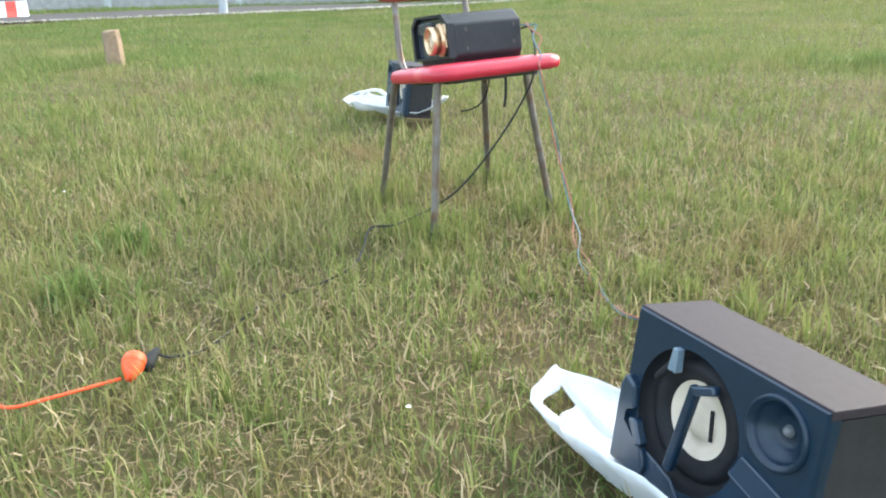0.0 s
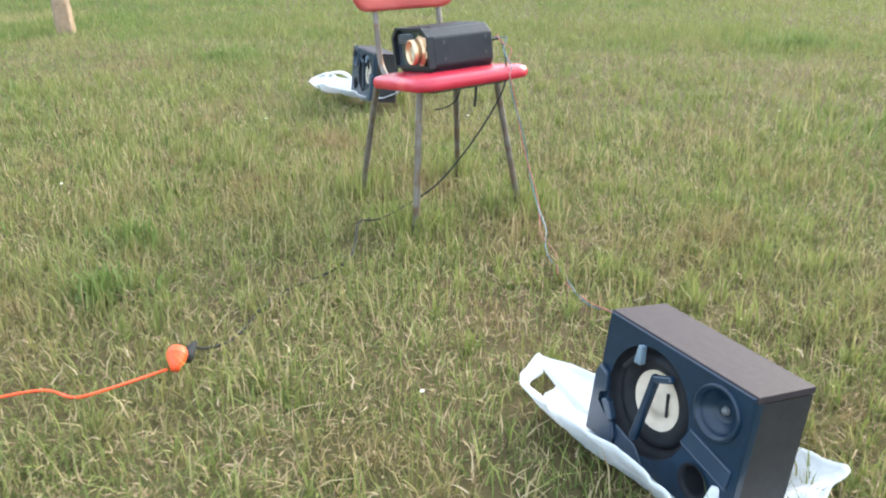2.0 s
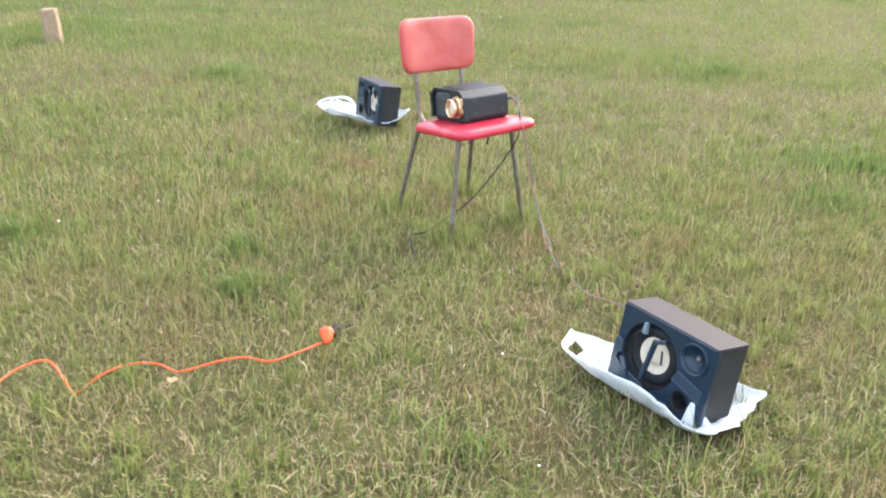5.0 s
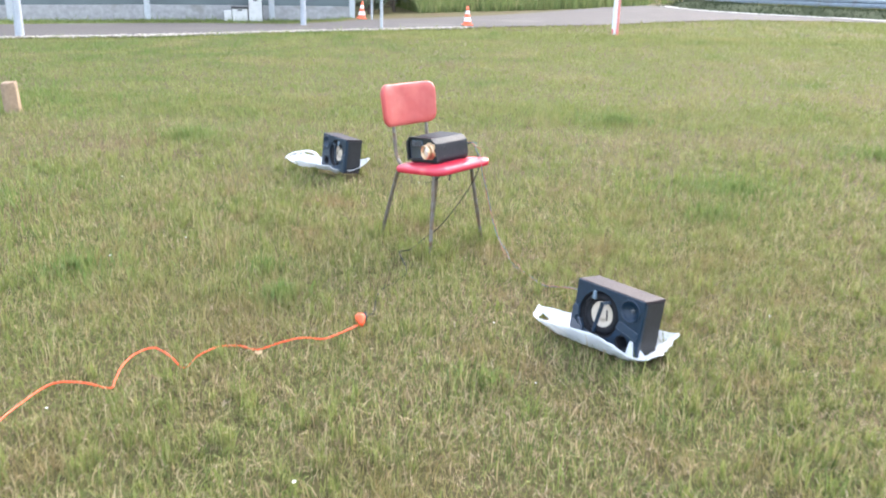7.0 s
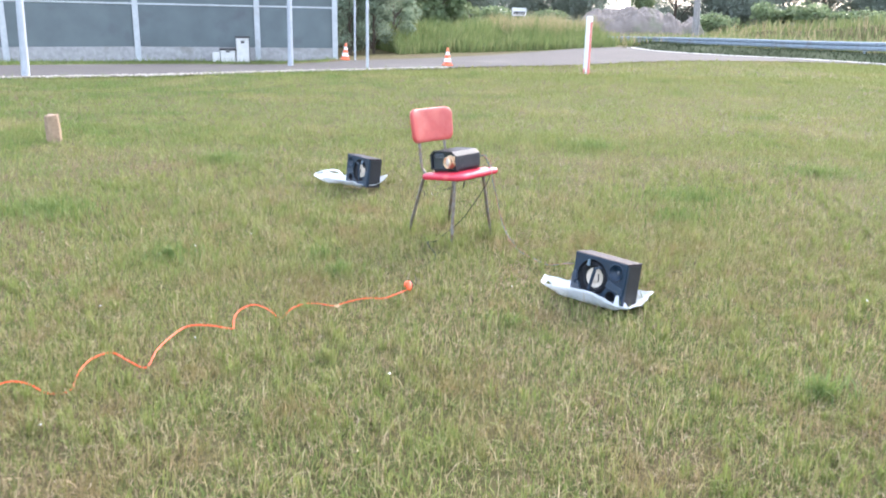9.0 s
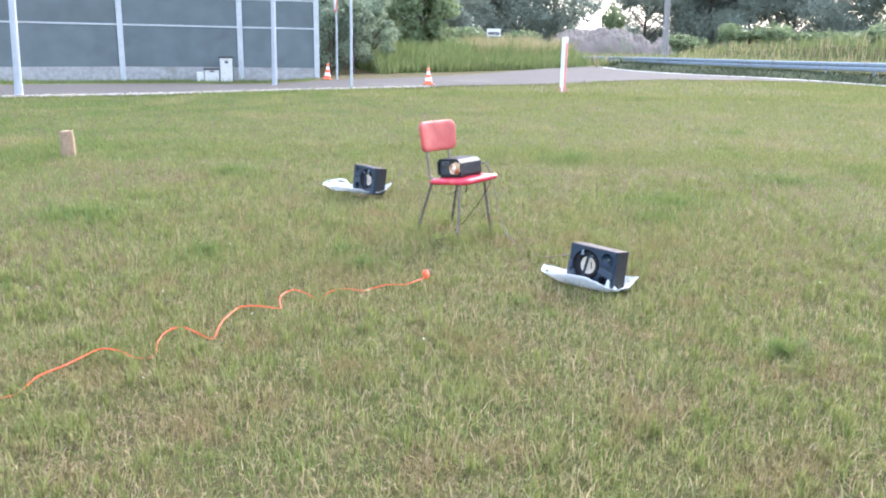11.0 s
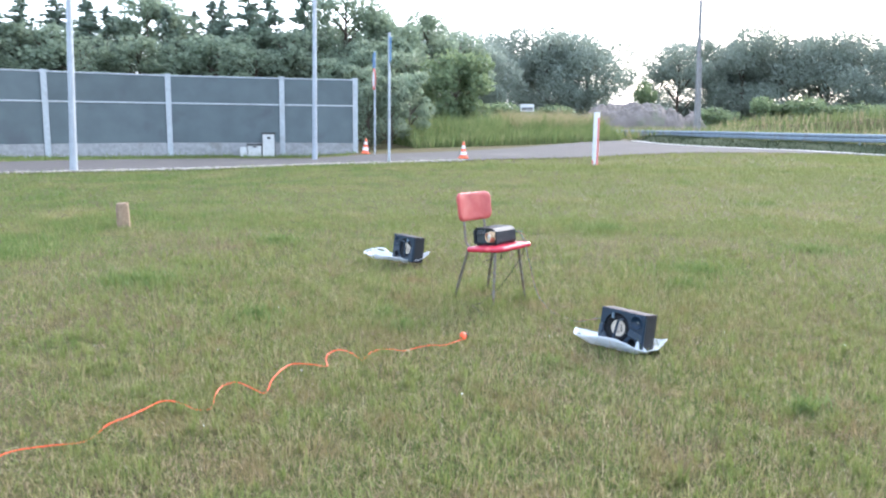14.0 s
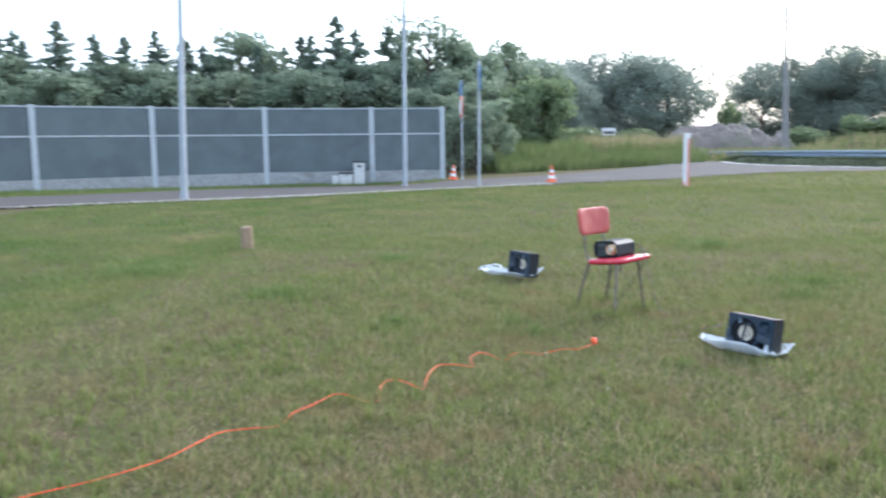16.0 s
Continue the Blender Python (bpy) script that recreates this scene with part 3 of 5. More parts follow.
def broadleaf(m, height, spread, seed, material, label, leaves=5200, leaf=0.16, base=0.25):
    rng = np.random.default_rng(seed)
    tree = thing("tree", m, label, "tree")
    b = tube([(0, 0, -0.1), (0.05, 0.02, height * 0.25), (-0.05, 0.06, height * 0.55), (0.03, 0, height * 0.85)], height * 0.022, 8, None, height * 0.005)
    lobes = []
    for k in range(30):
        z = height * rng.uniform(base, 0.93)
        a = rng.uniform(0, 6.283)
        r = spread * rng.uniform(0.25, 0.75) * (1.15 - 0.75 * max(0, z / height - 0.45))
        c = np.array([math.cos(a) * r, math.sin(a) * r, z])
        lobes.append((c, spread * rng.uniform(0.20, 0.38)))
        tube([(0, 0, max(0.5, z - r * 0.8)), (c[0] * 0.5, c[1] * 0.5, z - 0.25 * r), c], height * 0.008, 5, b, 0.01)
    lobes.append((np.array([0, 0, height * 0.88]), spread * 0.33))
    part("trunk", b, M_BARK, tree)
    pts = []
    for c, r in lobes:
        k = leaves // len(lobes)
        d = rng.normal(size=(k, 3))
        d /= np.linalg.norm(d, axis=1)[:, None]
        rad = r * rng.uniform(0.35, 1.12, k) ** 0.6 * (1 + 0.16 * np.sin(d[:, 0] * 5 + c[0] * 3) * np.sin(d[:, 1] * 5 + c[2] * 3))
        p = c + d * rad[:, None] * (1, 1, 0.85)
        clump = rng.normal(0, 0.06 * r, (k, 3))
        pts.append(p + clump)
    pts = np.concatenate(pts)
    pts = pts[pts[:, 2] > 0.15]
    leaf_cloud("crown", pts, leaf, material, rng, tree)
    return tree


def conifer(m, height, spread, seed, label, per=62, leaf=0.095):
    rng = np.random.default_rng(seed)
    tree = thing("tree", m, label, "tree")
    b = tube([(0, 0, -0.1), (0.02, 0, height * 0.5), (0, 0, height)], height * 0.017, 7, None, 0.01)
    pts = []
    z = height * 0.10
    while z < height * 0.985:
        f = 1 - z / height
        for k in range(rng.integers(4, 7)):
            a = rng.uniform(0, 6.283)
            zb = min(height * 0.985, z + height * rng.uniform(-0.03, 0.03))
            f = 1 - zb / height
            l = spread * (f ** 0.8) * rng.uniform(0.35, 1.2) + 0.05
            end = np.array([math.cos(a) * l, math.sin(a) * l, zb + rng.uniform(-0.22, 0.30) * l])
            tube([(0, 0, zb), (end[0] * 0.5, end[1] * 0.5, zb + 0.04 * l), end], 0.015 + 0.01 * f, 4, b, 0.004)
            n = int(per * (0.25 + l / spread))
            t = rng.uniform(0.12, 1.03, n)
            wob = rng.normal(0, 0.16, (n, 3)) * (0.25 + 0.5 * (1 - t[:, None])) * (l * 0.7 + 0.06)
            p = np.array([0, 0, zb]) * (1 - t[:, None]) + end * t[:, None] + wob * (1, 1, 0.8)
            pts.append(p)
        z += height * rng.uniform(0.02, 0.034)
    part("trunk", b, M_BARK, tree)
    leaf_cloud("crown", np.concatenate(pts), leaf, M_NEEDLE, rng, tree)
    return tree


con = [conifer(pose(-26.0, 31.0, gz(-26, 31)), 6.9, 2.6, 11, "spruce behind the noise barrier, its green lightened for haze"),
       conifer(pose(-13.5, 36.8, -0.14), 7.0, 2.5, 12, "spruce behind the noise barrier, its green lightened for haze")]
for x, y, h, k, r in ((-24.0, 31.4, 6.3, 1, 40), (-20.3, 34.2, 6.1, 0, 90), (-11.7, 37.2, 6.9, 0, 200), (-22.0, 31.5, 5.3, 0, 140), (-10.4, 36.2, 6.2, 1, 300), (-28.6, 28.5, 6.5, 1, 10),
                      (-18.6, 34.0, 5.6, 1, 250), (-14.6, 37.5, 5.6, 0, 20), (-31.0, 27.0, 6.2, 0, 200), (-27.3, 32.0, 5.7, 0, 77), (-8.9, 37.6, 6.4, 1, 120), (-29.8, 29.6, 6.0, 0, 33), (-25.0, 30.2, 5.4, 1, 66), (-23.0, 33.0, 5.9, 0, 150), (-21.2, 32.6, 5.7, 1, 211), (-19.3, 35.2, 5.9, 0, 12), (-17.6, 33.6, 5.4, 1, 320), (-12.6, 35.8, 5.9, 0, 55), (-15.3, 35.2, 5.5, 1, 170), (-33, 25.5, 6.3, 1, 35)):
    s = h * 1.17 / (6.9, 7.0)[k]
    t = copy_thing(con[k], pose(x, y, gz(x, y), 0, 0, r) @ Matrix.Scale(s, 4))
    t.scale = (s, s, s)
dec = [broadleaf(pose(-16.5, 35.8, -0.14), 7.3, 2.6, 21, M_LEAF, "leafy tree behind the noise barrier, its green lightened for haze", 6200, 0.125, 0.12),
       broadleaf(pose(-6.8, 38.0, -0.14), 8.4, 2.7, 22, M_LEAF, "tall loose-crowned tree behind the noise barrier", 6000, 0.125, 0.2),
       broadleaf(pose(3.6, 83.5, 0), 9.6, 5.2, 23, M_LEAF_HAZE, "large deciduous tree at the field edge, leaves paled for haze", 20000, 0.115, 0.10)]
for k, (x, y) in enumerate([(-33.5 + 1.75 * i, 26.5 + 0.62 * i) for i in range(18)]):
    k2 = k % 2
    s = (0.70, 0.58)[k2] * (0.92 + 0.2 * ((k * 37) % 10) / 10)
    t = copy_thing(dec[k2], pose(x + 0.4 * math.sin(k * 2.1), y + 1.2 * math.cos(k * 1.7), gz(x, y), 0, 0, 57 * k))
    t.scale = (s * 1.35, s * 1.35, s)
dec.append(broadleaf(pose(-6.0, 79.0, 0), 8.8, 5.0, 24, M_LEAF_HAZE, "large deciduous tree at the field edge, leaves paled for haze", 20000, 0.115, 0.03))
PLANTED = [(-5.3, 38.6, 7.2, 1, 100), (-3.6, 37.5, 5.9, 0, 60), (-19.8, 36.0, 5.0, 0, 30), (-23.5, 34.5, 5.2, 0, 100), (-29.5, 30.5, 5.2, 0, 200), (-12.6, 38.5, 5.2, 0, 15), (-8.2, 39.0, 6.0, 0, 300),
           (-10.2, 39.0, 5.4, 0, 130), (-15.0, 39.0, 5.4, 1, 130), (-26.2, 34.0, 5.2, 1, 10), (-21.5, 37.0, 5.0, 1, 260), (-33.0, 27.5, 5.4, 0, 210), (-5.6, 34.2, 4.4, 0, 222),
           (-2.6, 41.0, 6.6, 0, 170), (-0.8, 46.0, 6.6, 1, 15), (-6.9, 33.5, 4.0, 0, 40), (-3.9, 30.8, 3.9, 0, 222), (-4.6, 27.8, 3.3, 0, 80), (-3.3, 25.6, 2.7, 0, 130), (-2.7, 27.2, 2.9, 0, 250), (-4.1, 25.0, 2.4, 0, 10)]
for x, y, h, k, r in PLANTED:
    s = h / (7.3, 8.4)[k]
    t = copy_thing(dec[k], pose(x, y, gz(x, y), 0, 0, r))
    t.scale = (s, s, s)
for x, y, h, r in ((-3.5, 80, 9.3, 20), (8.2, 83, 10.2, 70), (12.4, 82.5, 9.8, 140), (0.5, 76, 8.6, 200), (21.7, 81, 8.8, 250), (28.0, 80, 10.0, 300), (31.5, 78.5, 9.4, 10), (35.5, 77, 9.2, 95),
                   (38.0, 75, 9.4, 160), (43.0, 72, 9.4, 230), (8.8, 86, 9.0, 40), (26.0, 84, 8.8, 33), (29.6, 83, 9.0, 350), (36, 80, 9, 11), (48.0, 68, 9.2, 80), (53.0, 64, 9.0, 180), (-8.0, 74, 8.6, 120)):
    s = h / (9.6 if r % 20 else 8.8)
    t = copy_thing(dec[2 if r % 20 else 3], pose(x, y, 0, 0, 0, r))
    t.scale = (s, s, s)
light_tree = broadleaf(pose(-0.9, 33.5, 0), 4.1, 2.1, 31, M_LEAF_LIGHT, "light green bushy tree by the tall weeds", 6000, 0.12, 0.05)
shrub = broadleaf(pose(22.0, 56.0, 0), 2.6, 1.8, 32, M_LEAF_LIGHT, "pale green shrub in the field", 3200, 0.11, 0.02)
# The shrub at y=66 stands in for an unidentified boxy shape.
for x, y, h, r in ((24.6, 54.5, 3.0, 50), (27.0, 53, 2.6, 120), (30.0, 50.5, 3.2, 200), (18.6, 57, 2.2, 300), (33, 48, 3.0, 20), (36, 45, 3.0, 90), (6.0, 56, 2.2, 140), (2.6, 52, 2.3, 30), (15.1, 66, 4.3, 75)):
    t = copy_thing(shrub, pose(x, y, 0, 0, 0, r))
    t.scale = (h / 1.8, h / 1.8, h / 3.1) if y < 60 else (0.70, 0.70, h / 2.9)

# tall weeds beyond the road, dry at the far end, and the grassy bank beyond the rail
rng = np.random.default_rng(8)


def weed_patch(name, n, u0, w0, tall, material, label):
    u, w = rng.uniform(u0, 1, n), w0 + (1 - w0) * rng.uniform(0, 1, n) ** 1.4
    fx, fy = np.interp(u, (0, 0.4, 0.75, 1), (-3.6, 0.3, 3.4, 6.6)), np.interp(u, (0, 0.4, 0.75, 1), (23.2, 26.6, 30.6, 35.4))
    px, py = fx - 2.0 * w + 0.8 * u, fy + 8.5 * w + rng.normal(0, 0.25, n)
    hz = np.interp(u, (0, 0.35, 1), (0.95, 1.30, 1.36)) * rng.uniform(0.5, 1.1, n) * np.minimum(1, 0.45 + 2.2 * w) * tall
    hz *= 1 + 0.16 * np.sin(px * 2.1 + py) * np.sin(py * 1.7 - px)
    tagged(blades(name, np.stack([px, py], 1), 0 * px, hz, rng.uniform(0.015, 0.045, n), rng.uniform(0, 0.6, n), material, rng), label, "weeds", kind="stuff")


weed_patch("tall_weeds", 34000, 0.13, 0.0, 1.0, M_WEED, "tall green weeds beyond the road")
weed_patch("dry_weeds", 9000, 0.55, 0.25, 1.10, M_DRYWEED, "tan dry seed heads over the tall weeds")


def bank(x, y):
    """Height of the rough bank behind the guard rail."""
    c = 50.5 - 0.38 * np.maximum(0, x - 12)
    return (1.25 + 0.25 * np.sin(x * 0.55)) * np.exp(-((y - c) / 2.6) ** 2) * np.clip((x - 15.5) / 3.5, 0, 1)


b = bmesh.new()
rows = [[b.verts.new((x, y, float(bank(x, y)) - 0.08)) for x in np.linspace(15, 62, 48)] for y in np.linspace(28, 60, 40)]
for r0, r1 in zip(rows, rows[1:]):
    for k in range(47):
        b.faces.new((r0[k], r0[k + 1], r1[k + 1], r1[k]))
tagged(part("grass_bank", b, M_GROUND, smooth=True), "low rough grassy bank behind the guard rail", "bank", kind="structure")
for name, n, material, lo, hi, label in (("field_grass", 22000, M_WEED, 0.3, 0.9, "rough green field grass behind the guard rail"), ("dry_field_grass", 9000, M_DRYWEED, 0.35, 0.95, "dry tan field grass behind the guard rail")):
    px, py = rng.uniform(5.5, 60, n), rng.uniform(37.5, 56, n)
    py = py - 0.38 * np.maximum(0, px - 12)
    tagged(blades(name, np.stack([px, py], 1), bank(px, py) - 0.08, rng.uniform(lo, hi, n), rng.uniform(0.03, 0.07, n), rng.uniform(0, 0.5, n), material, rng), label, "grass", kind="stuff")

# soil heap
b = bmesh.new()
bmesh.ops.create_grid(b, x_segments=72, y_segments=44, size=1)
for v in b.verts:
    x, y = v.co.x * 3.2, v.co.y * 2.2
    e = max(0.0, 1 - abs(v.co.x) ** 6) * max(0.0, 1 - v.co.y ** 2)
    hgt = 2.25 * e ** 0.6 * (0.93 + 0.20 * noise.noise(Vector((x * 0.5, y * 0.5, 3)))) + 0.22 * e * noise.noise(Vector((x * 1.6, y * 1.6, 0))) + 0.16 * e * noise.noise(Vector((x * 4.3, y * 4.3, 5)))
    v.co = Vector((x, y, hgt - 0.05))
heap = part("soil_mound", b, M_RUBBLE, smooth=False)
heap.matrix_basis = pose(11.0, 52.3, 0, 0, 0, -8)
tagged(heap, "grey-brown heap of soil and rubble", "heap")
b = bmesh.new()
bmesh.ops.create_grid(b, x_segments=30, y_segments=14, size=1)
for v in b.verts:
    x, y = v.co.x * 1.9, v.co.y * 1.6
    e = max(0.0, 1 - v.co.x ** 4) * max(0.0, 1 - v.co.y ** 2)
    v.co = Vector((x, y, 1.95 * e ** 0.6 * (0.8 + 0.4 * noise.noise(Vector((x, y, 9))) + 0.14 * noise.noise(Vector((x * 4, y * 4, 2)))) - 0.05))
heap2 = part("soil_mound", b, M_RUBBLE)
heap2.matrix_basis = pose(14.2, 51.5, 0, 0, 0, 10)
tagged(heap2, "smaller dark heap of soil partly overgrown", "heap")


# ---------- roadside things ----------
def lamp_pole(x, y, height, r0, r1, lean, label):
    t = thing("lamp_pole", pose(x, y, gz(x, y), 0, lean), label, "pole", "lamp poles along the road")
    part("shaft", tube([(0, 0, -0.05), (0, 0, height * 0.5), (0, 0, height)], r0, 14, None, r1), M_POLE, t)
    part("base_collar", revolve([(r0 + 0.012, 0.0), (r0 + 0.012, 0.03), (r0 + 0.006, 0.05), (r0 + 0.003, 0.30)], 14), M_POLE, t)
    return t


lamp_pole(-9.17, 11.95, 8.0, 0.078, 0.045, 1.8, "grey tapered steel lamp pole at the road edge")
lamp_pole(-4.97, 18.5, 8.0, 0.075, 0.045, 0.6, "grey tapered steel lamp pole beside the barrier")

sign = thing("road_sign", pose(-3.37, 20.45, gz(-3.37, 20.45)), "round red-rimmed and blue road signs on a grey post", "road sign")
part("post", tube([(0, 0, 0), (0, 0, 3.25)], 0.03, 10), M_POLE, sign)
disc = revolve([(0.001, 0.012), (0.34, 0.012), (0.35, 0.0), (0.34, -0.012), (0.001, -0.012)], 28, "y", pose(-0.02, -0.05, 2.38, 0, 0, -76))
part("red_rim", disc, M_RED_PAINT, sign, "red-rimmed round plate")
part("white_centre", revolve([(0.001, 0.016), (0.26, 0.016), (0.26, 0.010)], 28, "y", pose(-0.02, -0.05, 2.38, 0, 0, -76)), M_WHITE, sign)
part("blue_plate", box(0.55, 0.02, 0.46, (0, 0, 0), 0.03, 2, pose(-0.02, -0.05, 2.97, 0, 0, -78)), M_BLUE_PAINT, sign, "blue square plate")
sign2 = thing("road_sign", pose(-2.42, 15.1, gz(-2.42, 15.1)), "blue road sign on a tall grey post, seen edge-on", "road sign")
part("post", tube([(0, 0, 0), (0, 0, 3.3)], 0.035, 10), M_POLE, sign2)
part("blue_plate", box(0.62, 0.02, 0.62, (0, 0, 0), 0.03, 2, pose(0.03, -0.05, 2.86, 0, 0, -84)), M_BLUE_PAINT, sign2, "blue square plate")

util = thing("utility_pole", pose(14.2, 46.5, 0, 0, -1.4, 0), "pale weathered utility pole in the field", "pole")
part("mast", tube([(0, 0, -0.1), (0, 0, 4.5), (0, 0, 9.3)], 0.15, 10, None, 0.10), M_OLD_POLE, util)
part("lower_brace", tube([(0.22, 0, -0.1), (0.12, 0, 4.8)], 0.09, 8), M_OLD_POLE, util)
part("cross_pin", tube([(-0.25, 0, 8.6), (0.25, 0, 8.6)], 0.03, 6), M_GALV, util)
thin = thing("service_pole", pose(-1.8, 34.6, 0), "thin dark wooden pole with a small white box among the trees", "pole")
part("shaft", tube([(0, 0, 0), (0, 0, 4.1)], 0.07, 8), M_BARK, thin)
part("white_box", box(0.16, 0.10, 0.22, (0.06, -0.1, 2.2), 0.01), M_WHITE, thin)

plate = thing("notice_board", pose(3.25, 43.4, 0, 0, 0, 8), "white notice board with dark unreadable lettering above the weeds", "sign")
part("board", box(0.82, 0.03, 0.44, (0, 0, 1.70), 0.01), M_WHITE, plate)
for px_, w_ in ((-0.27, 0.10), (-0.13, 0.14), (0.03, 0.13), (0.18, 0.12), (0.30, 0.07)):
    part("lettering_bar", box(w_, 0.006, 0.13, (px_, -0.019, 1.66)), M_DARKTRIM, plate)
part("underline_bar", box(0.66, 0.006, 0.03, (0, -0.019, 1.57)), M_DARKTRIM, plate)
for s_ in (-0.3, 0.3):
    part("leg", tube([(s_, 0.03, 0), (s_, 0.03, 1.5)], 0.025, 8), M_GALV, plate)


def traffic_cone(x, y, h, label, tilt=0):
    t = thing("traffic_cone", pose(x, y, gz(x, y) + 0.03, 0, tilt, 20), label, "traffic cone", "traffic cones on the road")
    part("base", box(h * 0.52, h * 0.52, 0.035, (0, 0, 0.0175), 0.012), M_ORANGE_PAINT, t)
    r = lambda z: h * 0.20 * (1 - z / h) + 0.022  # noqa: E731
    lv = [0.035, 0.22 * h, 0.42 * h, 0.60 * h, 0.78 * h, h]
    for k in range(5):
        z0, z1 = lv[k], lv[k + 1]
        prof_ = [(r(z0), z0), (r(z1), z1)] + ([(0.001, z1)] if k == 4 else [])
        part("white_band" if k % 2 else "orange_band", revolve(prof_, 20), M_WHITE if k % 2 else M_ORANGE_PAINT, t, smooth=True)
    return t


traffic_cone(-0.50, 16.9, 0.46, "orange traffic cone with white bands on the road edge")
traffic_cone(-3.70, 20.6, 0.50, "orange and white traffic cone by the barrier end", 4)

marker = thing("marker_post", pose(2.87, 15.0, gz(2.87, 15) - 0.03, 0, 0, -45), "white square marker post with a red face standing in the lawn", "post")
part("shaft", box(0.115, 0.115, 1.38, (0, 0, 0.69), 0.008), M_WHITE, marker)
part("red_stripe", box(0.06, 0.006, 1.30, (0.028, -0.0600, 0.66)), M_WHITE, marker)
part("red_face", box(0.004, 0.085, 1.22, (0.0595, 0, 0.64)), M_PINK_PAINT, marker, "faded red painted face")
part("red_foot", box(0.119, 0.119, 0.16, (0, 0, 0.09), 0.006), M_PINK_PAINT, marker, "faded red band at the foot")

block = thing("road_barrier", pose(-14.3, 11.45, -0.06, 0, 0, 42), "white and red plastic road barrier block", "barrier")
outl = [(-0.24, 0), (0.24, 0), (0.22, 0.10), (0.13, 0.20), (0.11, 0.40), (-0.11, 0.40), (-0.13, 0.20), (-0.22, 0.10)]
for k in range(5):
    bb = prism(outl, -0.5 + 0.2 * k, -0.302 + 0.2 * k, 0.01, 1)
    bmesh.ops.rotate(bb, matrix=Matrix.Rotation(radians(90), 3, "Z"), verts=bb.verts)
    part("red_section" if k % 2 else "white_section", bb, M_RED_PAINT if k % 2 else M_WHITE, block)

stump = thing("wooden_stump", pose(-4.55, 3.55, -0.012, 0, -2, 30), "short weathered wooden post stub standing in the lawn", "stump")
b = bmesh.new()
rings = []
for z in (-0.04, 0.0, 0.10, 0.20, 0.29, 0.30):
    ring = []
    for k in range(14):
        a = 6.2832 * k / 14
        r = 0.074 * (1 + 0.10 * noise.noise(Vector((math.cos(a) * 2, math.sin(a) * 2, z * 3)))) * (1.06 - 0.3 * z) * (0.93 if z > 0.295 else 1)
        ring.append(b.verts.new((r * math.cos(a), r * math.sin(a), z + (0.01 * math.cos(a) if z > 0.25 else 0))))
    rings.append(ring)
for p, q in zip(rings, rings[1:]):
    for k in range(14):
        b.faces.new((p[k], p[(k + 1) % 14], q[(k + 1) % 14], q[k]))
part("log", b, M_STUMP, stump)
part("cut_top", revolve([(0.001, 0.306), (0.045, 0.305), (0.068, 0.297)], 14), M_STUMP, stump)
part("split_face", box(0.024, 0.008, 0.27, (0.060, -0.030, 0.140), 0.003, 1, pose(0, 0, 0, 0, 0, -18)), M_PALE_WOOD, stump, "pale split strip of wood")


def cabinet(x, y, w, h, label):
    t = thing("utility_cabinet", pose(x, y, gz(x, y), 0, 0, 15), label, "utility cabinet", "cabinets by the barrier")
    part("body", box(w, 0.24, h - 0.05, (0, 0, (h - 0.05) / 2), 0.01), M_CABINET, t)
    part("roof", box(w + 0.05, 0.30, 0.05, (0, -0.01, h - 0.025), 0.012), M_DARKTRIM, t, "dark flat roof")
    part("door", box(w - 0.06, 0.012, h * 0.62, (0, -0.126, h * 0.58), 0.004, 1), M_CABINET, t)
    part("label_plate", box(w * 0.28, 0.006, h * 0.10, (0, -0.135, h * 0.78)), M_DARKTRIM, t)
    part("side_edge", box(0.02, 0.02, h - 0.06, (w / 2 - 0.005, -0.118, (h - 0.06) / 2), 0.003, 1), M_DARKTRIM, t)
    return t


cabinet(-6.98, 21.12, 0.40, 0.79, "tall pale utility cabinet in front of the barrier plinth")
cabinet(-7.42, 21.00, 0.46, 0.41, "low pale utility cabinet in front of the barrier plinth")
part_block = thing("concrete_block", pose(-7.78, 20.92, -0.14, 0, 0, 15), "small pale concrete block beside the cabinets", "block")
part("block", box(0.22, 0.22, 0.30, (0, 0, 0.15), 0.02), M_CABINET, part_block)

# ---------- chair ----------
chair = thing("chair", pose(-0.242, 0.015, 0, 0, 0, 47.7), "red vinyl chair with worn splayed steel legs standing on the lawn", "chair")


def cushion(w0, w1, d, thick, crown, corner, seg=10):
    """A padded slab: w0 wide at the front (-y), w1 at the back, with round corners and a domed top."""
    outline = []
    for cx_, cy_, a0 in ((w1 / 2 - corner, d / 2 - corner, 0), (-w1 / 2 + corner, d / 2 - corner, 90), (-w0 / 2 + corner, -d / 2 + corner, 180), (w0 / 2 - corner, -d / 2 + corner, 270)):
        for k in range(seg + 1):
            a = radians(a0 + 90 * k / seg)
            outline.append((cx_ + corner * math.cos(a), cy_ + corner * math.sin(a)))
    b = bmesh.new()
    rings = []
    for f, z in ((0.90, -thick / 2), (0.975, -thick * 0.42), (1.0, -thick * 0.12), (0.995, thick * 0.2), (0.97, thick * 0.42), (0.90, thick * 0.5 + crown * 0.35), (0.7, thick * 0.5 + crown * 0.75), (0.4, thick * 0.5 + crown), ):
        rings.append([b.verts.new((x * f, y * f, z)) for x, y in outline])
    n = len(outline)
    for p, q in zip(rings, rings[1:]):
        for k in range(n):
            b.faces.new((p[k], p[(k + 1) % n], q[(k + 1) % n], q[k]))
    b.faces.new(rings[0][::-1])
    b.faces.new(rings[-1])
    return b


